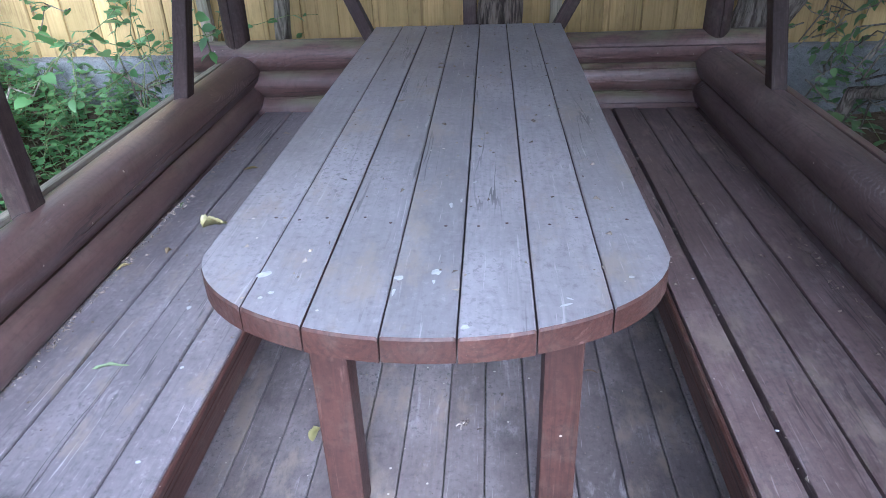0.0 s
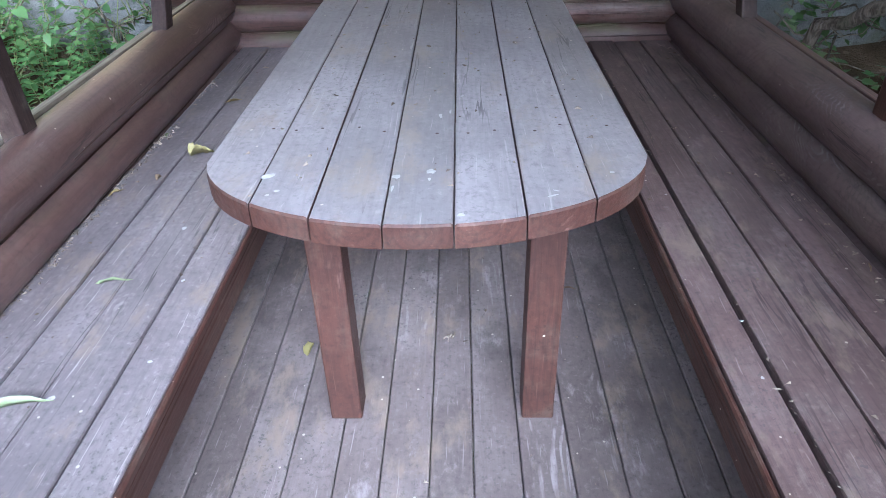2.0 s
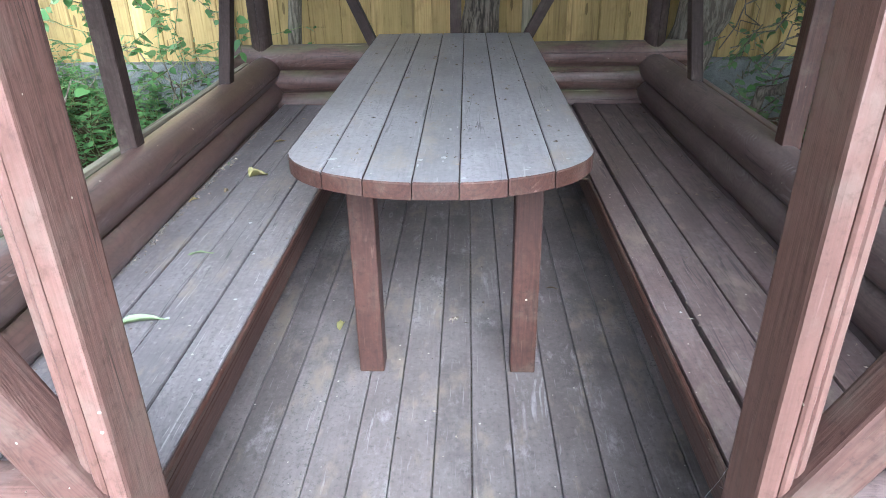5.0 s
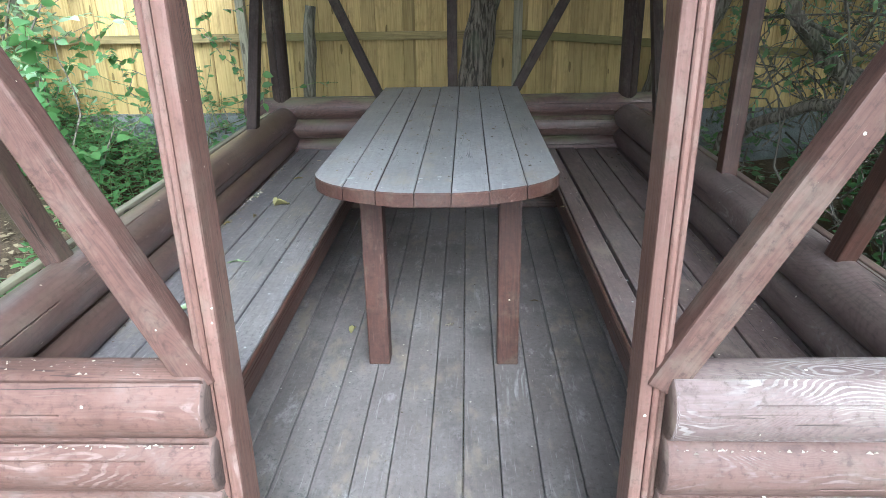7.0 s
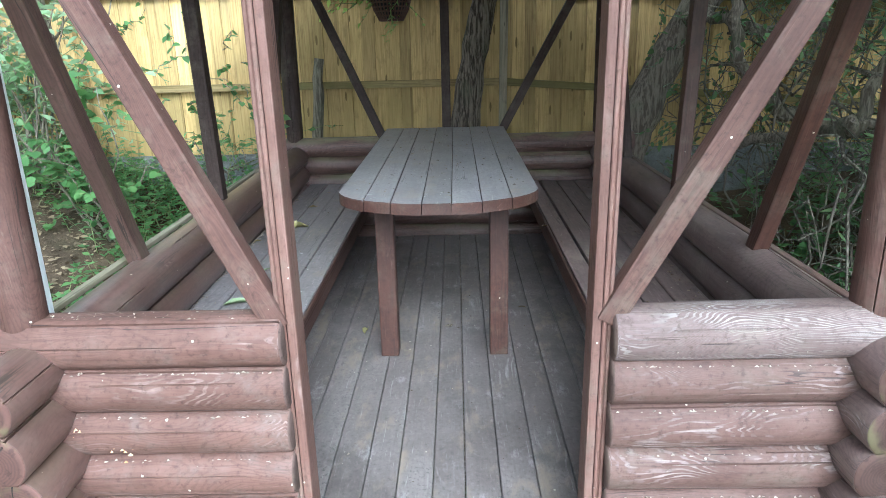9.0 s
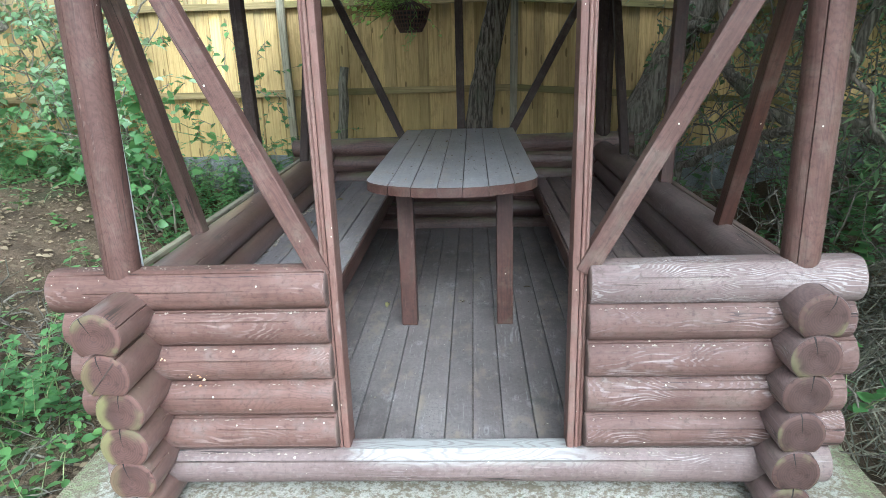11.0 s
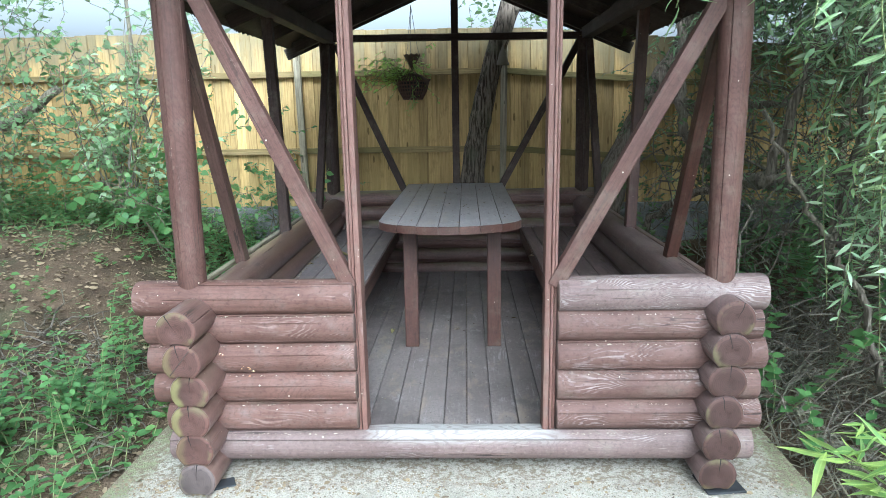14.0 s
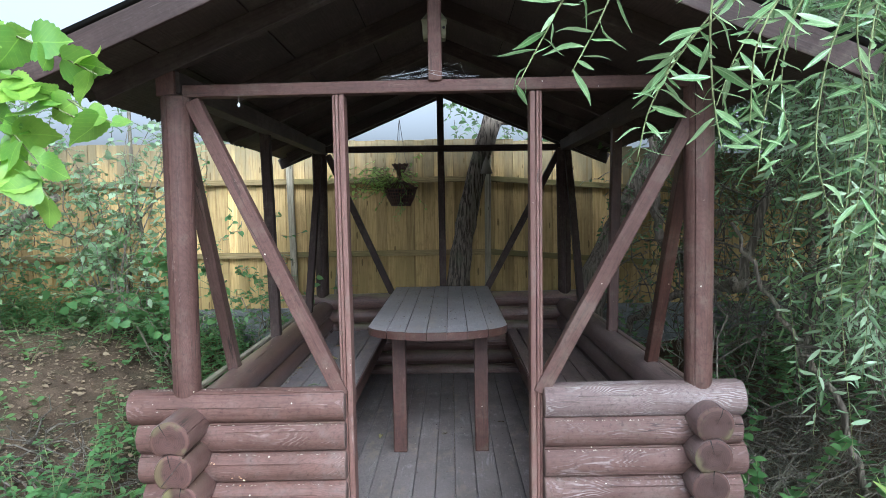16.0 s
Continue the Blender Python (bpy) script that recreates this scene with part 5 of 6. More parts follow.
shrub("shrub", "thin shrub with pale leaves before the fence", (-2.9, 3.2, 0.4), [(-2.75 + g.normal(0, 0.45), 3.0 + g.normal(0, 0.25), g.uniform(1.2, 2.3)) for k in range(15)], 11, 0.085, OVAL, LEAF_WILLOW_PALE, 43, 0.009)
shrub("shrub", "low leafy shrub at the foot of the fence", (-1.6, 3.45, 0.2), [(-1.6 + g.normal(0, 0.3), 3.4 + g.normal(0, 0.15), g.uniform(0.45, 0.75)) for k in range(6)], 8, 0.06, OVAL, LEAF_HERB, 44)
limb_tree("sapling", "slender pale sapling stem beside the fence", "sapling", [(-2.72, 3.4, 0.35), (-2.76, 3.4, 1.1), (-2.83, 3.38, 1.9), (-2.8, 3.3, 3.0)], [0.028, 0.022, 0.018, 0.012], [([(-2.8, 3.4, 1.4), (-2.4, 3.3, 1.75), (-2.15, 3.2, 1.9)], 0.01, 0.004)], TWIG)
left_tree = limb_tree("tree", "mottled pale tree trunk with a broken limb beside the fence", "tree",
                      [(-4.3, 3.2, 0.2), (-4.25, 3.2, 1.2), (-4.15, 3.15, 2.2), (-4.3, 3.0, 3.6)], [0.15, 0.13, 0.12, 0.08],
                      [([(-4.2, 3.2, 1.35), (-3.8, 3.1, 1.35), (-3.3, 3.0, 1.62)], 0.055, 0.035)], TWIG)
n = 150
st = np.stack([g.uniform(-5.4, -2.9, n), g.uniform(1.8, 3.8, n), g.uniform(0.9, 2.8, n)], 1)
st[:, 0] -= 0.4 * (st[:, 2] < 1.5)
foliage(left_tree, sprays(OVAL, st, st + g.normal(0, 0.25, (n, 3)) + (0, 0, -0.1), 10, 0.065, 0.3, g=g), LEAF_FAR)

n = 280
st = np.stack([g.uniform(-5.0, -2.5, n), g.uniform(2.3, 3.85, n), g.uniform(0.7, 2.0, n)], 1)
foliage(left_tree, sprays(OVAL, st, st + g.normal(0, 0.22, (n, 3)) + (0, -0.05, -0.1), 10, 0.06, 0.3, g=g), LEAF_FAR)

n = 90
st = np.stack([g.uniform(-4.6, -1.55, n), g.uniform(3.35, 3.88, n), 0.6 + g.gamma(1.6, 0.28, n)], 1)
foliage(left_tree, sprays(HEART, st, st + g.normal(0, 0.18, (n, 3)) + (0, -0.03, -0.08), 8, 0.055, 0.3, g=g), LEAF_HERB)

# woods beyond the fence
woods = thing("far_trees", (0, 9, 0.4), "sunlit tree crowns beyond the fence", "trees", kind="stuff")
n = 230
st = np.stack([g.uniform(-14, 14, n), g.uniform(6, 12, n), 0 * g.random(n)], 1)
st[:, 0] = np.where((st[:, 0] > -8) & (st[:, 0] < 0.4), st[:, 0] + 9.0, st[:, 0])
st[:, 2] = 2.0 + g.gamma(2.0, 1.1, n) * (0.5 + 0.6 * np.abs(np.sin(st[:, 0] * 0.55 + 0.8)))
foliage(woods, sprays(OVAL, st, st + g.normal(0, 0.55, (n, 3)), 16, 0.14, 0.2, g=g), LEAF_FAR)
n = 30
st = np.stack([g.uniform(-0.1, 1.5, n), g.uniform(7, 9, n), 2.2 + g.gamma(2.0, 0.25, n)], 1)
foliage(woods, sprays(OVAL, st, st + g.normal(0, 0.3, (n, 3)), 12, 0.11, 0.2, g=g), LEAF_FAR)
for x, y in ((-10.5, 8), (2.5, 8.5), (6.0, 9), (9.5, 8)):
    v, f = tube(bent((x, y, 0.3), (x + 0.5, y, 6.5), 0.0, 0.08, 9, g), np.linspace(0.16, 0.05, 9), 10)
    part("trunk", to_mesh("trunk", v, f, BARK, True), I4, woods)

# unseen woods added behind the path to block low sky light
g = np.random.default_rng(47)
woods = thing("far_trees", (0, -10, -0.2), "unseen tree crowns added across from the summerhouse to screen the low sky", "trees", kind="stuff")
n = 700
st = np.stack([g.uniform(-14, 14, n), g.uniform(-13, -7.5, n), g.uniform(0.2, 4.2, n)], 1)
foliage(woods, sprays(OVAL, st, st + g.normal(0, 0.55, (n, 3)), 16, 0.2, 0.2, g=g), LEAF_FAR)
for x, y in ((-6.5, -9), (-2.0, -10.5), (2.8, -9.5), (7.0, -10)):
    v, f = tube(bent((x, y, -0.3), (x + 0.4, y, 5.5), 0.0, 0.08, 9, g), np.linspace(0.16, 0.05, 9), 10)
    part("trunk", to_mesh("trunk", v, f, BARK, True), I4, woods)

# ---- branches hanging near the path ----


def leaf_meshes(name, template, mat, count, g):
    out = []
    for k in range(count):
        tv, tf = template
        c = tv.copy()
        c[:, 2] += -0.18 * g.uniform(0.2, 1.2) * c[:, 0] ** 2 + 0.05 * np.sin(5 * c[:, 0] + k)
        c[:, 1] *= g.uniform(0.75, 1.25)
        out.append(to_mesh(name, c, tf, mat, True))
    return out


FINE_LANCE = (np.array([(0, 0, 0)] + [(x, s * w, 0.0 if s == 0 else 0.35 * w) for x, w in ((0.12, 0.045), (0.3, 0.085), (0.5, 0.09), (0.7, 0.065), (0.87, 0.03)) for s in (-1, 0, 1)] + [(1, 0, 0)], float),
              [(0, 1, 2), (0, 2, 3)] + [(3 * i + 1 + j, 3 * i + 4 + j, 3 * i + 5 + j, 3 * i + 2 + j) for i in range(4) for j in (0, 1)] + [(13, 16, 14), (14, 16, 15)])
STATIONS = np.linspace(-0.05, 0.96, 15)
HEART_WIDTH = np.interp(STATIONS, (-0.06, 0.02, 0.1, 0.28, 0.48, 0.66, 0.84, 1.0), (0.14, 0.33, 0.4, 0.44, 0.38, 0.27, 0.12, 0.02)) * (1 + 0.05 * (-1) ** np.arange(15))
FINE_HEART = (np.array([(0, 0, 0)] + [(x - (0.02 if s and i % 2 else 0), s * w, 0.0 if s == 0 else 0.2 * w + 0.03 * math.sin(9 * x + s)) for i, (x, w) in enumerate(zip(STATIONS, HEART_WIDTH)) for s in (-1, 0, 1)] + [(1, 0, -0.03)], float),
              [(3 * i + 1 + j, 3 * i + 4 + j, 3 * i + 5 + j, 3 * i + 2 + j) for i in range(14) for j in (0, 1)] + [(43, 46, 44), (44, 46, 45)])
FINE_HEART[0][2] = (0.0, 0, 0)


def hanging_branch(name, label, lines, template, mat, size, per, seed, twig_r=0.003, drop=0.5):
    g = np.random.default_rng(seed)
    root = thing(name, lines[0][0], label, "branch")
    meshes = leaf_meshes("leaf", template, mat, 5, g)
    for line in lines:
        p = smooth_line(line, 5)
        v, f = tube(p, np.linspace(twig_r, twig_r * 0.4, len(p)), 6)
        part("twig", to_mesh("twig", v, f, GREEN_TWIG, True), I4, root)
        length = float(np.linalg.norm(np.diff(p, axis=0), axis=1).sum())
        n = max(4, int(per * length / 0.3))
        for k in range(n):
            t = (k + 0.5) / n * (len(p) - 1)
            i = min(int(t), len(p) - 2)
            q = p[i] + (p[i + 1] - p[i]) * (t - i)
            d = Vector(p[i + 1] - p[i]).normalized()
            turn = math.pi * k + g.normal(0, 1.0)
            out = Vector((math.cos(turn), 0.6 * g.normal(), math.sin(turn) * 0.35)).normalized()
            ax = (d * g.uniform(0.0, 0.6) + out * g.uniform(0.6, 1.2) + Vector((0, 0, -drop * g.uniform(-0.4, 1)))).normalized()
            s = size * g.uniform(0.5, 1.2)
            m = along((0, 0, 0), ax, (g.normal(0, 0.5), -0.6, 0.9)).to_3x3().to_4x4()
            part("leaf", meshes[g.integers(0, 5)], Matrix.Translation(q) @ m @ pose(0, 0, 0, g.normal(0, 55)) @ Matrix.Diagonal((s, s, s, 1)), root)
    return root


hanging_branch("willow_branch", "drooping willow twigs with narrow grey-green leaves", [
    [(2.9, 0.25, 2.8), (1.9, -0.6, 2.62), (1.2, -1.1, 2.35), (0.85, -1.3, 2.2)],
    [(0.50, -1.45, 2.05), (0.30, -1.5, 1.86), (0.235, -1.5, 1.76), (0.18, -1.5, 1.66)],
    [(0.55, -1.4, 2.05), (0.40, -1.5, 1.90), (0.33, -1.5, 1.77), (0.285, -1.5, 1.69)],
    [(0.75, -1.4, 2.1), (0.56, -1.5, 1.87), (0.545, -1.5, 1.68), (0.565, -1.5, 1.54)],
    [(0.80, -1.3, 2.05), (0.55, -1.4, 1.78), (0.45, -1.45, 1.64), (0.42, -1.45, 1.53)],
    [(0.85, -1.3, 2.0), (0.68, -1.4, 1.78), (0.66, -1.4, 1.6)],
    [(0.82, -1.35, 2.05), (0.62, -1.42, 1.84), (0.50, -1.46, 1.74), (0.46, -1.46, 1.66)],
    [(0.95, -1.25, 2.05), (0.78, -1.3, 1.9), (0.66, -1.35, 1.76), (0.60, -1.38, 1.64)],
    [(1.1, -1.15, 2.1), (0.88, -1.2, 1.92), (0.82, -1.2, 1.74), (0.84, -1.2, 1.58)],
    [(1.0, -1.2, 2.1), (0.80, -1.3, 1.85), (0.74, -1.3, 1.66), (0.72, -1.3, 1.5)],
    [(1.15, -1.1, 2.1), (0.95, -1.2, 1.85), (0.90, -1.2, 1.6), (0.93, -1.2, 1.42)],
    [(1.2, -1.0, 2.15), (1.05, -1.1, 1.9), (1.08, -1.1, 1.62), (1.05, -1.1, 1.4)],
    [(0.9, -1.2, 2.15), (0.7, -1.3, 2.0), (0.5, -1.4, 1.92), (0.38, -1.45, 1.9)],
    [(1.3, -0.8, 2.1), (1.2, -0.9, 1.8), (1.25, -0.9, 1.5), (1.2, -0.9, 1.25)],
], FINE_LANCE, LEAF_WILLOW_NEAR, 0.086, 11, 51)
g = np.random.default_rng(58)
strands = []
for k in range(15):
    x, y = g.uniform(1.42, 2.1), g.uniform(-0.55, 0.35)
    low = g.uniform(0.35, 1.1) + 0.5 * max(0.0, 1.6 - x)
    strands.append([(x + 0.35, y + 0.2, 2.6), (x + 0.12, y + 0.05, 2.1), (x + g.normal(0, 0.05), y, 0.5 * (2.0 + low)), (x + g.normal(0.03, 0.08), y - 0.05, low)])
hanging_branch("willow_branch", "long pendulous willow shoots with narrow pale leaves", strands, FINE_LANCE, LEAF_WILLOW_PALE, 0.075, 8, 59)
hanging_branch("willow_shoot", "willow shoots with fresh pale leaves low beside the slab", [
    [(1.56, -1.3, -0.2), (1.36, -1.1, 0.22), (1.14, -0.95, 0.40), (1.0, -0.92, 0.46)],
    [(1.58, -1.3, -0.2), (1.37, -1.15, 0.27), (1.17, -1.05, 0.48), (1.07, -1.0, 0.57)],
    [(1.55, -1.35, -0.2), (1.37, -1.2, 0.22), (1.2, -1.1, 0.43), (1.11, -1.1, 0.53)],
    [(1.58, -1.3, -0.2), (1.42, -1.0, 0.12), (1.27, -0.95, 0.28), (1.16, -0.92, 0.36)],
    [(1.58, -1.3, -0.2), (1.44, -1.2, 0.27), (1.3, -1.15, 0.52), (1.22, -1.1, 0.68)],
    [(1.58, -1.3, -0.2), (1.36, -1.15, 0.05), (1.13, -1.05, 0.17), (1.0, -1.0, 0.22)],
    [(1.58, -1.3, -0.2), (1.42, -1.1, 0.2), (1.3, -1.0, 0.45), (1.25, -0.95, 0.6)],
], FINE_LANCE, LEAF_LIME, 0.12, 12, 52, drop=-0.1)
hanging_branch("linden_branch", "leafy twig with broad heart-shaped light-green leaves", [
    [(-4.2, 3.05, 3.0), (-2.9, 0.6, 2.9), (-1.7, -1.2, 2.5), (-0.9, -1.85, 1.95)],
    [(-0.80, -1.86, 1.80), (-0.62, -1.88, 1.71), (-0.50, -1.9, 1.67), (-0.40, -1.9, 1.62)],
    [(-0.80, -1.84, 1.76), (-0.64, -1.88, 1.67), (-0.54, -1.9, 1.62), (-0.42, -1.9, 1.56)],
    [(-0.82, -1.8, 1.70), (-0.66, -1.85, 1.61), (-0.55, -1.88, 1.57), (-0.475, -1.9, 1.50)],
    [(-0.80, -1.8, 1.62), (-0.62, -1.86, 1.56), (-0.52, -1.88, 1.51), (-0.47, -1.9, 1.46)],
    [(-0.54, -1.9, 1.62), (-0.46, -1.9, 1.60), (-0.41, -1.9, 1.57), (-0.375, -1.9, 1.555)],
], FINE_HEART, LEAF_LINDEN, 0.052, 12, 53, 0.0025, 0.9)

# unseen tree added so its crown blocks sky light from the left front
linden = limb_tree("unseen_linden_tree", "unseen broad linden added beside the path to screen the sky on the left", "tree",
                   [(-4.6, -1.6, -0.2), (-4.55, -1.6, 1.2), (-4.4, -1.55, 2.6), (-4.5, -1.5, 4.4)], [0.2, 0.16, 0.13, 0.07],
                   [([(-4.45, -1.56, 2.3), (-3.6, -1.4, 2.8), (-2.6, -1.3, 3.1)], 0.06, 0.02),
                    ([(-4.42, -1.55, 2.7), (-4.2, -0.6, 3.2), (-3.9, 0.4, 3.5)], 0.05, 0.02),
                    ([(-4.42, -1.55, 2.5), (-4.1, -2.6, 3.0), (-3.4, -3.6, 3.3)], 0.05, 0.02)])
g = np.random.default_rng(57)
n = 620
st = np.stack([g.uniform(-6.2, -2.3, n), g.uniform(-4.6, 0.6, n), 2.5 + g.gamma(3.0, 0.45, n)], 1)
en = st + np.stack([g.normal(0.0, 0.3, n), g.normal(0, 0.3, n), g.uniform(-0.25, 0.05, n)], 1)
foliage(linden, sprays(HEART, st, en, 12, 0.11, 0.3, g=g), LEAF_HERB)

# ---- small things ----


def lathe(profile, segs=24):
    """Verts and faces of a turned body from (radius, z) pairs."""
    verts, faces = [], []
    for r, z in profile:
        verts += [(r * math.cos(2 * math.pi * j / segs), r * math.sin(2 * math.pi * j / segs), z) for j in range(segs)]
    for i in range(len(profile) - 1):
        for j in range(segs):
            k = (j + 1) % segs
            faces.append((i * segs + j, i * segs + k, (i + 1) * segs + k, (i + 1) * segs + j))
    return verts, faces


def wicker_body(r0, r1, h, count=30):
    """Upright canes round a flaring bowl, woven by rings."""
    pieces = []
    for j in range(count):
        a = 2 * math.pi * j / count
        pieces.append(tube([(r0 * math.cos(a), r0 * math.sin(a), 0), ((r0 + r1) / 2 * 1.08 * math.cos(a), (r0 + r1) / 2 * 1.08 * math.sin(a), h * 0.5), (r1 * math.cos(a), r1 * math.sin(a), h), (r1 * 1.1 * math.cos(a), r1 * 1.1 * math.sin(a), h * 1.12)], [0.006, 0.006, 0.005, 0.004], 5))
    for k in range(6):
        t = k / 5
        r = (r0 + (r1 - r0) * t) * (1 + 0.06 * math.sin(math.pi * t))
        ring = [(r * math.cos(a), r * math.sin(a), h * t) for a in np.linspace(0, 2 * math.pi, 25)]
        pieces.append(tube(ring, [0.006] * 25, 5))
    return join(pieces)


BX, BYY, BZ = -0.405, 3.58, 1.50
basket = thing("hanging_basket", (BX, BYY, BZ), "dark wicker hanging flower basket with trailing green leaves", "hanging basket")
v, f = wicker_body(0.085, 0.145, 0.15)
part("bowl", to_mesh("bowl", v, f, WICKER, True), pose(BX, BYY, BZ), basket)
v, f = lathe([(0.001, 0.012), (0.08, 0.012), (0.138, 0.143), (0.134, 0.146), (0.078, 0.02)])
part("liner", to_mesh("liner", v, f, FELT, True), pose(BX, BYY, BZ), basket)
canes = []
for k in range(26):
    a = 2 * math.pi * k / 26
    canes.append(tube([(0.15 * math.cos(a), 0.15 * math.sin(a), 0.15), (0.09 * math.cos(a), 0.09 * math.sin(a), 0.195), (0.012 * math.cos(a), 0.012 * math.sin(a), 0.23)], [0.0055, 0.005, 0.004], 5))
v, f = join(canes)
part("lid_canes", to_mesh("lid_canes", v, f, WICKER, True), pose(BX, BYY, BZ), basket)
crown = 20
verts, faces = [], []
for r, z in ((0.006, 0.24), (0.02, 0.275), (0.045, 0.325), (0.076, 0.378)):
    for k in range(crown):
        a = 2 * math.pi * k / crown
        tip = 0.014 * (k % 2) if r > 0.07 else 0.0
        verts.append((r * math.cos(a), r * math.sin(a), z + tip))
for i in range(3):
    for k in range(crown):
        q = (k + 1) % crown
        faces.append((i * crown + k, i * crown + q, (i + 1) * crown + q, (i + 1) * crown + k))
part("upper_cone", to_mesh("upper_cone", verts, faces, WICKER, True), pose(BX, BYY, BZ), basket)
for k in range(3):
    a = k * 2.094 + 0.4
    v, f = tube([(BX + 0.14 * math.cos(a), BYY + 0.14 * math.sin(a), BZ + 0.15), (BX + 0.05 * math.cos(a), BYY + 0.05 * math.sin(a), BZ + 0.45), (BX, BYY - 0.02, 2.30)], [0.0025] * 3, 5)
    part("cord", to_mesh("cord", v, f, STRING, True), I4, basket)
g = np.random.default_rng(61)
n = 44
st = np.tile(np.array([BX - 0.05, BYY, BZ + 0.15]), (n, 1)) + g.normal(0, 0.03, (n, 3))
en = st + np.stack([np.where(np.arange(n) % 6 == 0, g.normal(0.22, 0.04, n), g.normal(-0.27, 0.14, n)), g.normal(-0.05, 0.08, n), g.normal(0.06, 0.09, n)], 1)
foliage(basket, sprays(OVAL, st, en, 9, 0.05, 0.3, g=g, sag=0.06), LEAF_BASKET, GREEN_TWIG)
n = 5
st = np.tile(np.array([BX, BYY - 0.08, BZ + 0.12]), (n, 1)) + g.normal(0, 0.04, (n, 3))
(tv, tf), (lv, lf) = sprays(LANCE, st, st + np.stack([g.normal(0, 0.05, n), g.normal(-0.05, 0.02, n), g.uniform(-0.3, -0.15, n)], 1), 5, 0.05, 0.5, g=g)
part("trailing_shoots", to_mesh("shoots", np.vstack([np.array(tv), lv]), tf + [tuple(i + len(tv) for i in q) for q in lf], LEAF_LIME, True), I4, basket)

bell = thing("tin_cone", (0.40, 3.6, 1.78), "small dull tin cone hanging before the tree trunk", "ornament")
v, f = lathe([(0.052, 0.0), (0.056, 0.01), (0.03, 0.1), (0.006, 0.16), (0.003, 0.17)])
part("cone", to_mesh("cone", v, f, METAL, True), pose(0.40, 3.6, 1.78), bell)
v, f = tube([(0.40, 3.6, 1.94), (0.40, 3.64, 2.1), (0.43, 3.69, 2.16)], [0.002] * 3, 5)
part("cord", to_mesh("cord", v, f, STRING), I4, bell)

box = thing("birdhouse", (0.0, 0.13, 2.13), "small faded olive hexagonal wooden box under the ridge", "birdhouse")
v, f = lathe([(0.0005, 0.03), (0.052, 0.03), (0.057, 0.042), (0.057, 0.1), (0.062, 0.107), (0.025, 0.15), (0.0005, 0.153)], 6)
part("body", to_mesh("body", v, f, GREEN_BOX), pose(0.0, 0.13, 2.13, 0, 0, 30), box)
bar("hanger", (0.0, 0.13, 2.28), (0.0, 0.13, 2.53), 0.02, 0.012, ROOF_WOOD, box, up=(0, -1, 0))
v, f = tube([(0.04, 0.084, 2.2), (0.04, 0.081, 2.2)], [0.006, 0.006], 10)
part("hole", to_mesh("hole", v, f, FELT), I4, box)

# dusty cobwebs
g = np.random.default_rng(66)
for at, size, label in (((-0.02, -0.03, 1.974), (0.22, 0.03, 0.07), "dusty grey cobweb between the beam and the king post"), ((0.47, 0.09, 0.50), (0.09, 0.12, 0.12), "dusty grey cobweb beside the bench end")):
    threads = []
    for k in range(20):
        a = np.array(at) + np.array(size) * (g.uniform(-1, 1), g.uniform(-1, 1), 0.0)
        b = np.array(at) + np.array(size) * (g.normal(0, 0.35), g.uniform(-1, 1), g.uniform(0.2, 1.0))
        threads.append(tube(bent(a, b, g.normal(-0.004, 0.004), 0.001, 5, g), [g.uniform(0.0002, 0.0005)] * 5, 4))
    v, f = join(threads)
    part("cobweb", to_mesh("cobweb", v, f, COBWEB), I4, None, label, "cobweb", "stuff")

pull = thing("cord_toggle", (-0.79, -0.04, 1.87), "white cord toggle hanging from the beam", "toggle")
v, f = tube([(-0.79, -0.036, 1.915), (-0.788, -0.04, 1.885)], [0.0015, 0.0015], 5)
part("cord", to_mesh("cord", v, f, STRING), I4, pull)
v, f = lathe([(0.0005, 0.0), (0.005, 0.004), (0.006, 0.012), (0.0005, 0.02)], 10)
part("bead", to_mesh("bead", v, f, WHITE_TRIM, True), pose(-0.788, -0.04, 1.868), pull)


def splash(at, size, stretch, turn, seed, drip=0.0):
    """A thin uneven white blot."""
    g = np.random.default_rng(seed)
    n = 36
    size *= 0.66
    a = np.linspace(0, 2 * math.pi, n, endpoint=False)
    r = size * (1 + 0.12 * np.sin(3 * a + g.uniform(0, 6)) * g.random() + 0.12 * np.sin(5 * a + g.uniform(0, 6)) * g.random() + 0.05 * g.normal(size=n).clip(-1, 1))
    x, y = r * np.cos(a) * stretch, r * np.sin(a)
    y = np.where(y < 0, y * (1 + drip), y)
    verts = [(0, 0, 0.0006)] + [(p, q, 0.0002) for p, q in zip(x, y)]
    faces = [(0, i + 1, (i + 1) % n + 1) for i in range(n)]
    return part("white_splash", to_mesh("white_splash", verts, faces, DROPPING, True), pose(*at, 0, 0, turn), None, "dried white splash on the planks", "bird dropping")


TS = TZ + 0.0022
splash((-0.016, 1.040, TS), 0.012, 1.0, 0, 1, 0.2)
splash((-0.018, 1.012, TS), 0.004, 1.0, 5, 11, 2.5)
splash((-0.300, 1.030, TS), 0.012, 1.7, 35, 2)
splash((-0.272, 0.975, TS), 0.006, 1.3, 10, 3)
splash((-0.285, 0.960, TS), 0.005, 1.2, 40, 4)
splash((-0.075, 1.022, TS), 0.009, 1.3, 0, 5, 0.4)
splash((-0.078, 0.985, TS), 0.004, 0.9, -4, 6, 6.0)
splash((0.036, 0.886, TS), 0.0075, 1.3, 20, 7)
splash((0.295, 1.026, TS), 0.0055, 1.3, 0, 8)
splash((0.185, 0.945, TS), 0.004, 4.0, 25, 9)
splash((0.192, 0.962, TS), 0.003, 3.0, -30, 10)
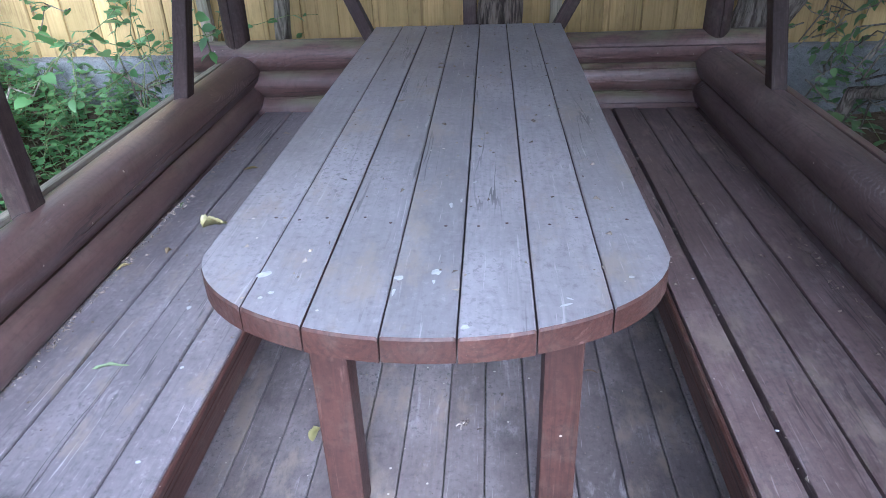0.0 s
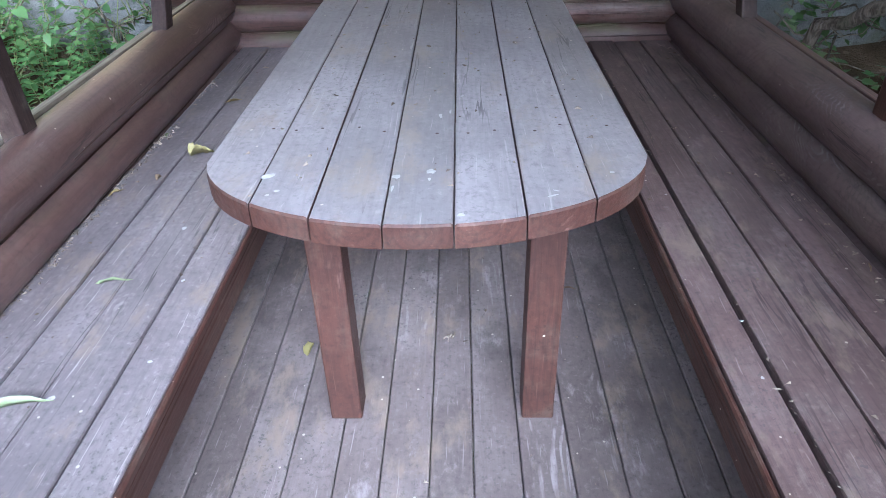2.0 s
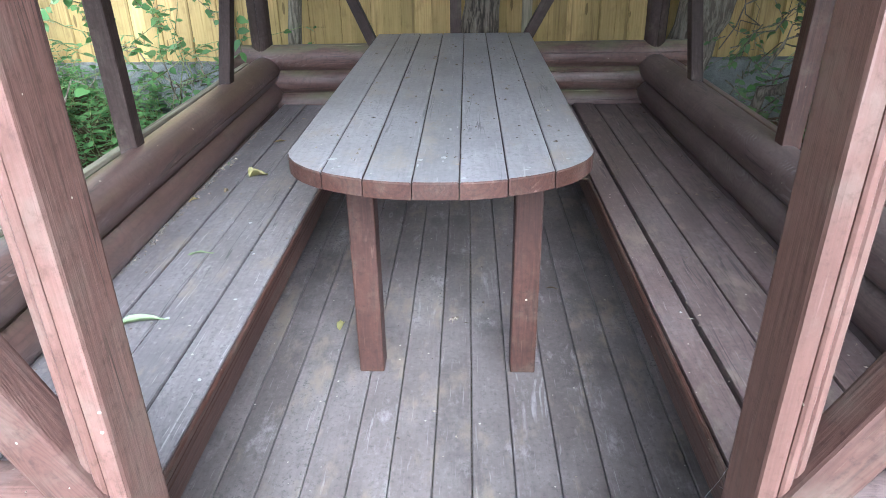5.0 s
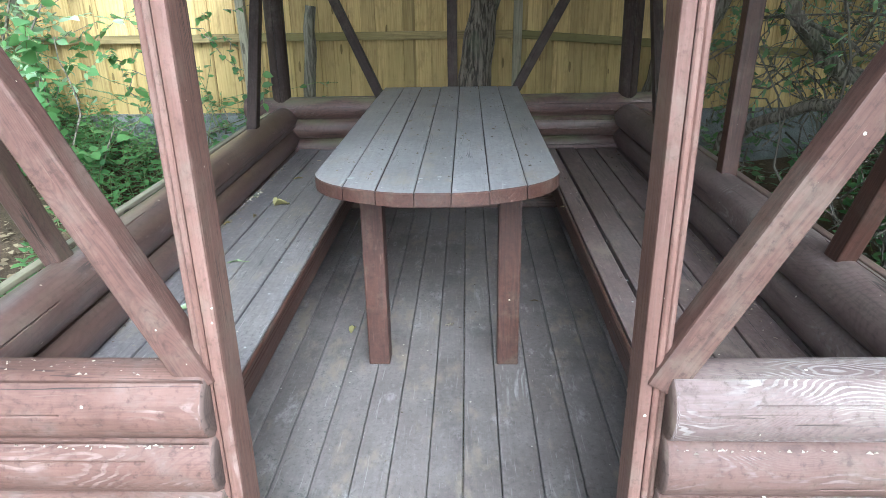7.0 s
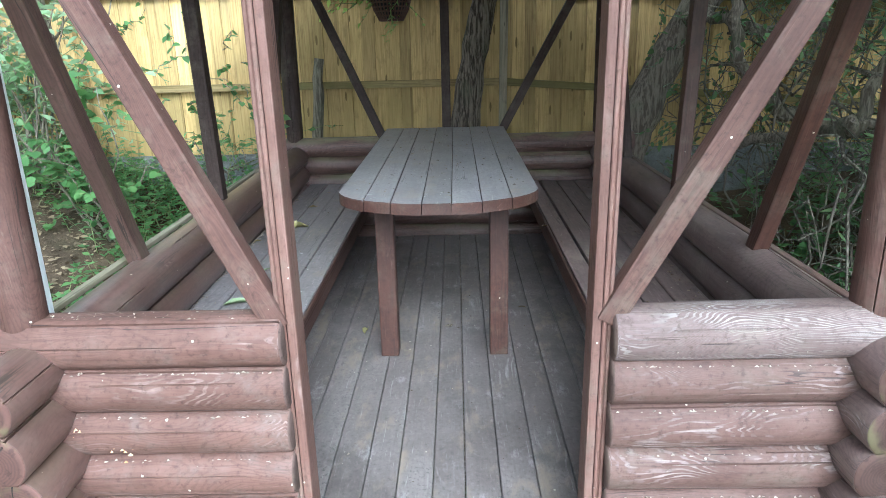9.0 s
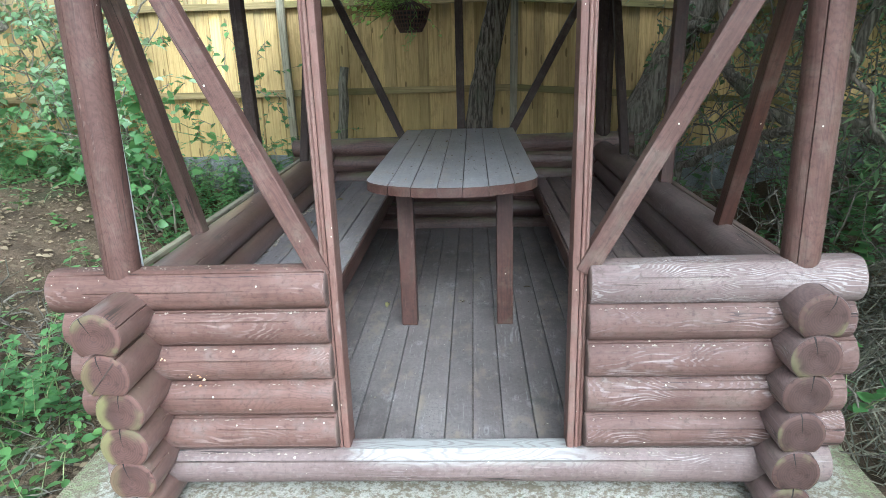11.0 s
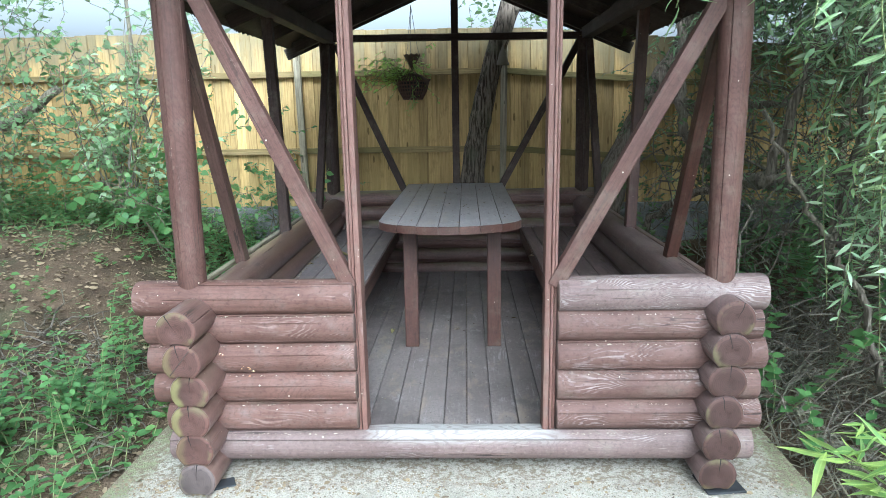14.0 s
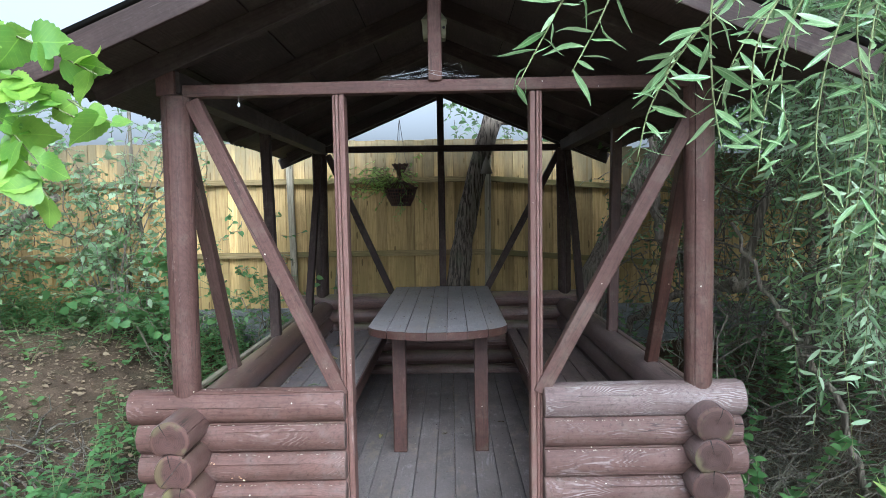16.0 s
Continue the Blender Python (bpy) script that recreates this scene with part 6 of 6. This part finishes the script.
splash((0.04, 1.41, TS), 0.004, 2.0, 60, 12)
splash((-0.005, 1.30, TS), 0.010, 0.5, 3, 13, 1.5)
splash((0.015, 1.32, TS), 0.008, 0.4, -3, 14, 1.5)
for k, (x, y) in enumerate(((-0.59, 0.98), (-0.74, 0.88), (-0.62, 1.26), (-0.70, 1.5), (-0.56, 0.62))):
    splash((x, y, 0.3995), 0.006 + 0.003 * (k % 2), 1.4, 30 * k, 20 + k)
for k, (x, y) in enumerate(((0.62, 1.10), (0.605, 1.66), (0.60, 0.93), (0.575, 2.15), (0.70, 0.52))):
    splash((x, y, 0.3945), 0.005, 1.3, 40 * k, 30 + k)

# fallen leaves
CURL = (FINE_LANCE[0] * (1, 1.0, 2.0), FINE_LANCE[1])
WIDE = (FINE_HEART[0] * (1, 0.75, 2.0), FINE_HEART[1])


def fallen(name, at, size, turn, template, mat, label, tip=8):
    tv, tf = template
    c = np.array(tv, float)
    q = np.random.default_rng(int(1000 * abs(at[0] * at[1])))
    c[:, 1] += 0.03 * np.sin(5 * c[:, 0] + q.uniform(0, 6)) + q.normal(0, 0.012, len(c))
    fold = q.uniform(0.5, 1.6)
    c[:, 2] += 0.04 * np.sin(4 * c[:, 0]) + fold * np.abs(c[:, 1]) ** 1.3 + q.normal(0, 0.02, len(c))
    c[:, 1] *= 1.0 / (1 + 0.4 * fold)
    c[:, 2] -= c[:, 2].min()
    part(name, to_mesh(name, c * size, tf, mat, True), pose(*at, tip, 0, turn), None, label, "leaf")


BZL = 0.3985
fallen("fallen_leaf", (-0.83, 1.94, BZL), 0.075, 30, WIDE, YELLOW_LEAF, "curled yellowish dry leaf on the bench", 4)
fallen("fallen_leaf", (-0.825, 1.25, BZL), 0.085, 10, CURL, GREEN_LEAF, "limp grey-green leaf on the bench", 3)
fallen("fallen_leaf", (-0.86, 0.835, BZL), 0.135, 18, CURL, GREEN_LEAF, "long green willow leaf on the bench", 3)
fallen("fallen_leaf", (-0.86, 2.42, BZL), 0.07, 40, CURL, DRY_LEAF, "dark withered leaf on the bench", 3)
fallen("fallen_leaf", (-0.97, 2.1, BZL), 0.05, 100, CURL, GREEN_LEAF, "dark withered leaf on the bench", 10)
fallen("fallen_leaf", (-0.88, 1.78, BZL), 0.03, 80, WIDE, LITTER, "dark withered leaf on the bench")
fallen("fallen_leaf", (-0.985, 1.68, BZL), 0.06, 60, CURL, DRY_LEAF, "brown dry leaf against the log wall", 15)
fallen("fallen_leaf", (-0.415, 1.435, 0.002), 0.06, 80, WIDE, YELLOW_LEAF, "yellow-green leaf on the plank floor", 4)
fallen("fallen_leaf", (0.97, 1.27, 0.3935), 0.045, 70, CURL, LITTER, "brown dry leaf against the log wall", 10)
fallen("fallen_leaf", (0.53, 1.93, 0.3935), 0.04, 170, CURL, LITTER, "small dark leaf on the bench", 5)
fallen("fallen_leaf", (0.40, 1.75, 0.002), 0.05, 170, CURL, LITTER, "small dark leaf on the plank floor", 4)
g = np.random.default_rng(71)
tuft = []
for k in range(14):
    a = np.array([0.0, 1.515, 0.008]) + g.normal(0, 0.005, 3) * (1, 1, 0.4)
    tuft.append(tube(bent(a, a + g.normal(0, 0.008, 3) * (1, 1, 0.4), 0.005, 0.002, 5, g), [0.002] * 5, 4))
v, f = join(tuft)
part("fluff_tuft", to_mesh("fluff_tuft", v, f, DEBRIS, True), I4, None, "crumpled pale tuft of fluff on the plank floor", "fluff")

# orange flakes of fungus on the front logs
flakes = []
for k in range(26):
    t = g.random()
    c = np.array([-1.0 + 0.2 * t + g.normal(0, 0.012), -0.062, 0.44 - 0.10 * t + g.normal(0, 0.012)])
    s = g.uniform(0.003, 0.009)
    flakes.append((c + s * np.array([(-1, 0.2, -0.5), (1, 0.2, -0.4), (0.1, 0.2, 0.9), (0, -0.8, 0)]) * (1, 1, 0.8), [(0, 1, 3), (1, 2, 3), (2, 0, 3)]))
v, f = join(flakes)
part("fungus_flakes", to_mesh("fungus_flakes", v, f, FUNGUS), I4, None, "small orange flakes of fungus on the logs", "fungus", "stuff")

# crumbs of bark and seeds
bits, cubes = [], [(0, 1, 2), (0, 2, 3), (0, 3, 1), (1, 3, 2)]
for k in range(3400):
    u = g.random() if k < 1650 else 2.0
    if u < 0.42:
        x, y, z = -0.995 + abs(g.normal(0, 0.014)), float(g.choice((0.4, 0.75, 0.9, 1.3, 1.5, 1.75, 2.1, 2.6))) + g.normal(0, 0.09), 0.397
        y = min(max(y, 0.12), 3.1)
    elif u < 0.52:
        x, y, z = g.uniform(-0.98, -0.52), g.uniform(0.15, 3.1), 0.397
    elif u < 0.64:
        x, y, z = 0.985 - abs(g.normal(0, 0.03)), g.uniform(0.15, 3.1), 0.392
    elif u < 0.72:
        x, y, z = g.uniform(0.46, 0.98), g.uniform(0.15, 3.1), 0.392
    elif u < 0.87:
        x, y, z = g.uniform(-0.38, 0.32), g.uniform(0.95, 3.1), 0.7815
    elif u < 0.93:
        x, y, z = float(g.choice((0.627, 0.748))) + g.normal(0, 0.006), g.uniform(0.15, 3.1), 0.391
    elif u < 1:
        x, y, z = g.uniform(-0.5, 0.45), g.uniform(0.1, 3.1), 0.001
    else:
        x, y, z = g.uniform(-1.35, 1.35), -0.06 - abs(g.normal(0, 0.13)), -0.134
    s = min(0.0055, 0.0008 + g.gamma(1.6, 0.0011))
    c = np.array([x, y, z])
    bits.append((c + s * (np.array([(-1, -0.6, 0), (1, -0.5, 0), (0, 1, 0), (0, 0, 0.9)]) + g.normal(0, 0.3, (4, 3)) * (1, 1, 0)) * (g.uniform(0.6, 2.2), 1, 1) @ np.array(Euler((0, 0, g.uniform(0, 6))).to_matrix()), cubes))
for k in range(420):
    i = int(g.integers(0, 5))
    x = float(g.uniform(-1.22, -0.42) if k % 2 else g.uniform(0.44, 1.2))
    c = np.array([x, -0.047 - abs(g.normal(0, 0.006)), FRONT_Z[i] - 0.068])
    s = g.uniform(0.0015, 0.004)
    bits.append((c + s * (np.array([(-1, -0.6, 0), (1, -0.5, 0), (0, 1, 0), (0, 0, 0.9)]) + g.normal(0, 0.3, (4, 3))) * (g.uniform(0.8, 1.8), 1, 1), cubes))
for k in range(260):
    x = float(g.uniform(-1.25, -0.42) if k % 2 else g.uniform(0.44, 1.22))
    s = g.uniform(0.0015, 0.0045)
    bits.append((np.array([x, g.normal(0, 0.014), 0.7085]) + s * (np.array([(-1, -0.6, 0), (1, -0.5, 0), (0, 1, 0), (0, 0, 0.9)]) + g.normal(0, 0.3, (4, 3)) * (1, 1, 0)), cubes))
v, f = join(bits)
part("crumbs", to_mesh("crumbs", v, f, DEBRIS), I4, None, "pale crumbs of bark and seeds on the planks", "debris", "stuff")
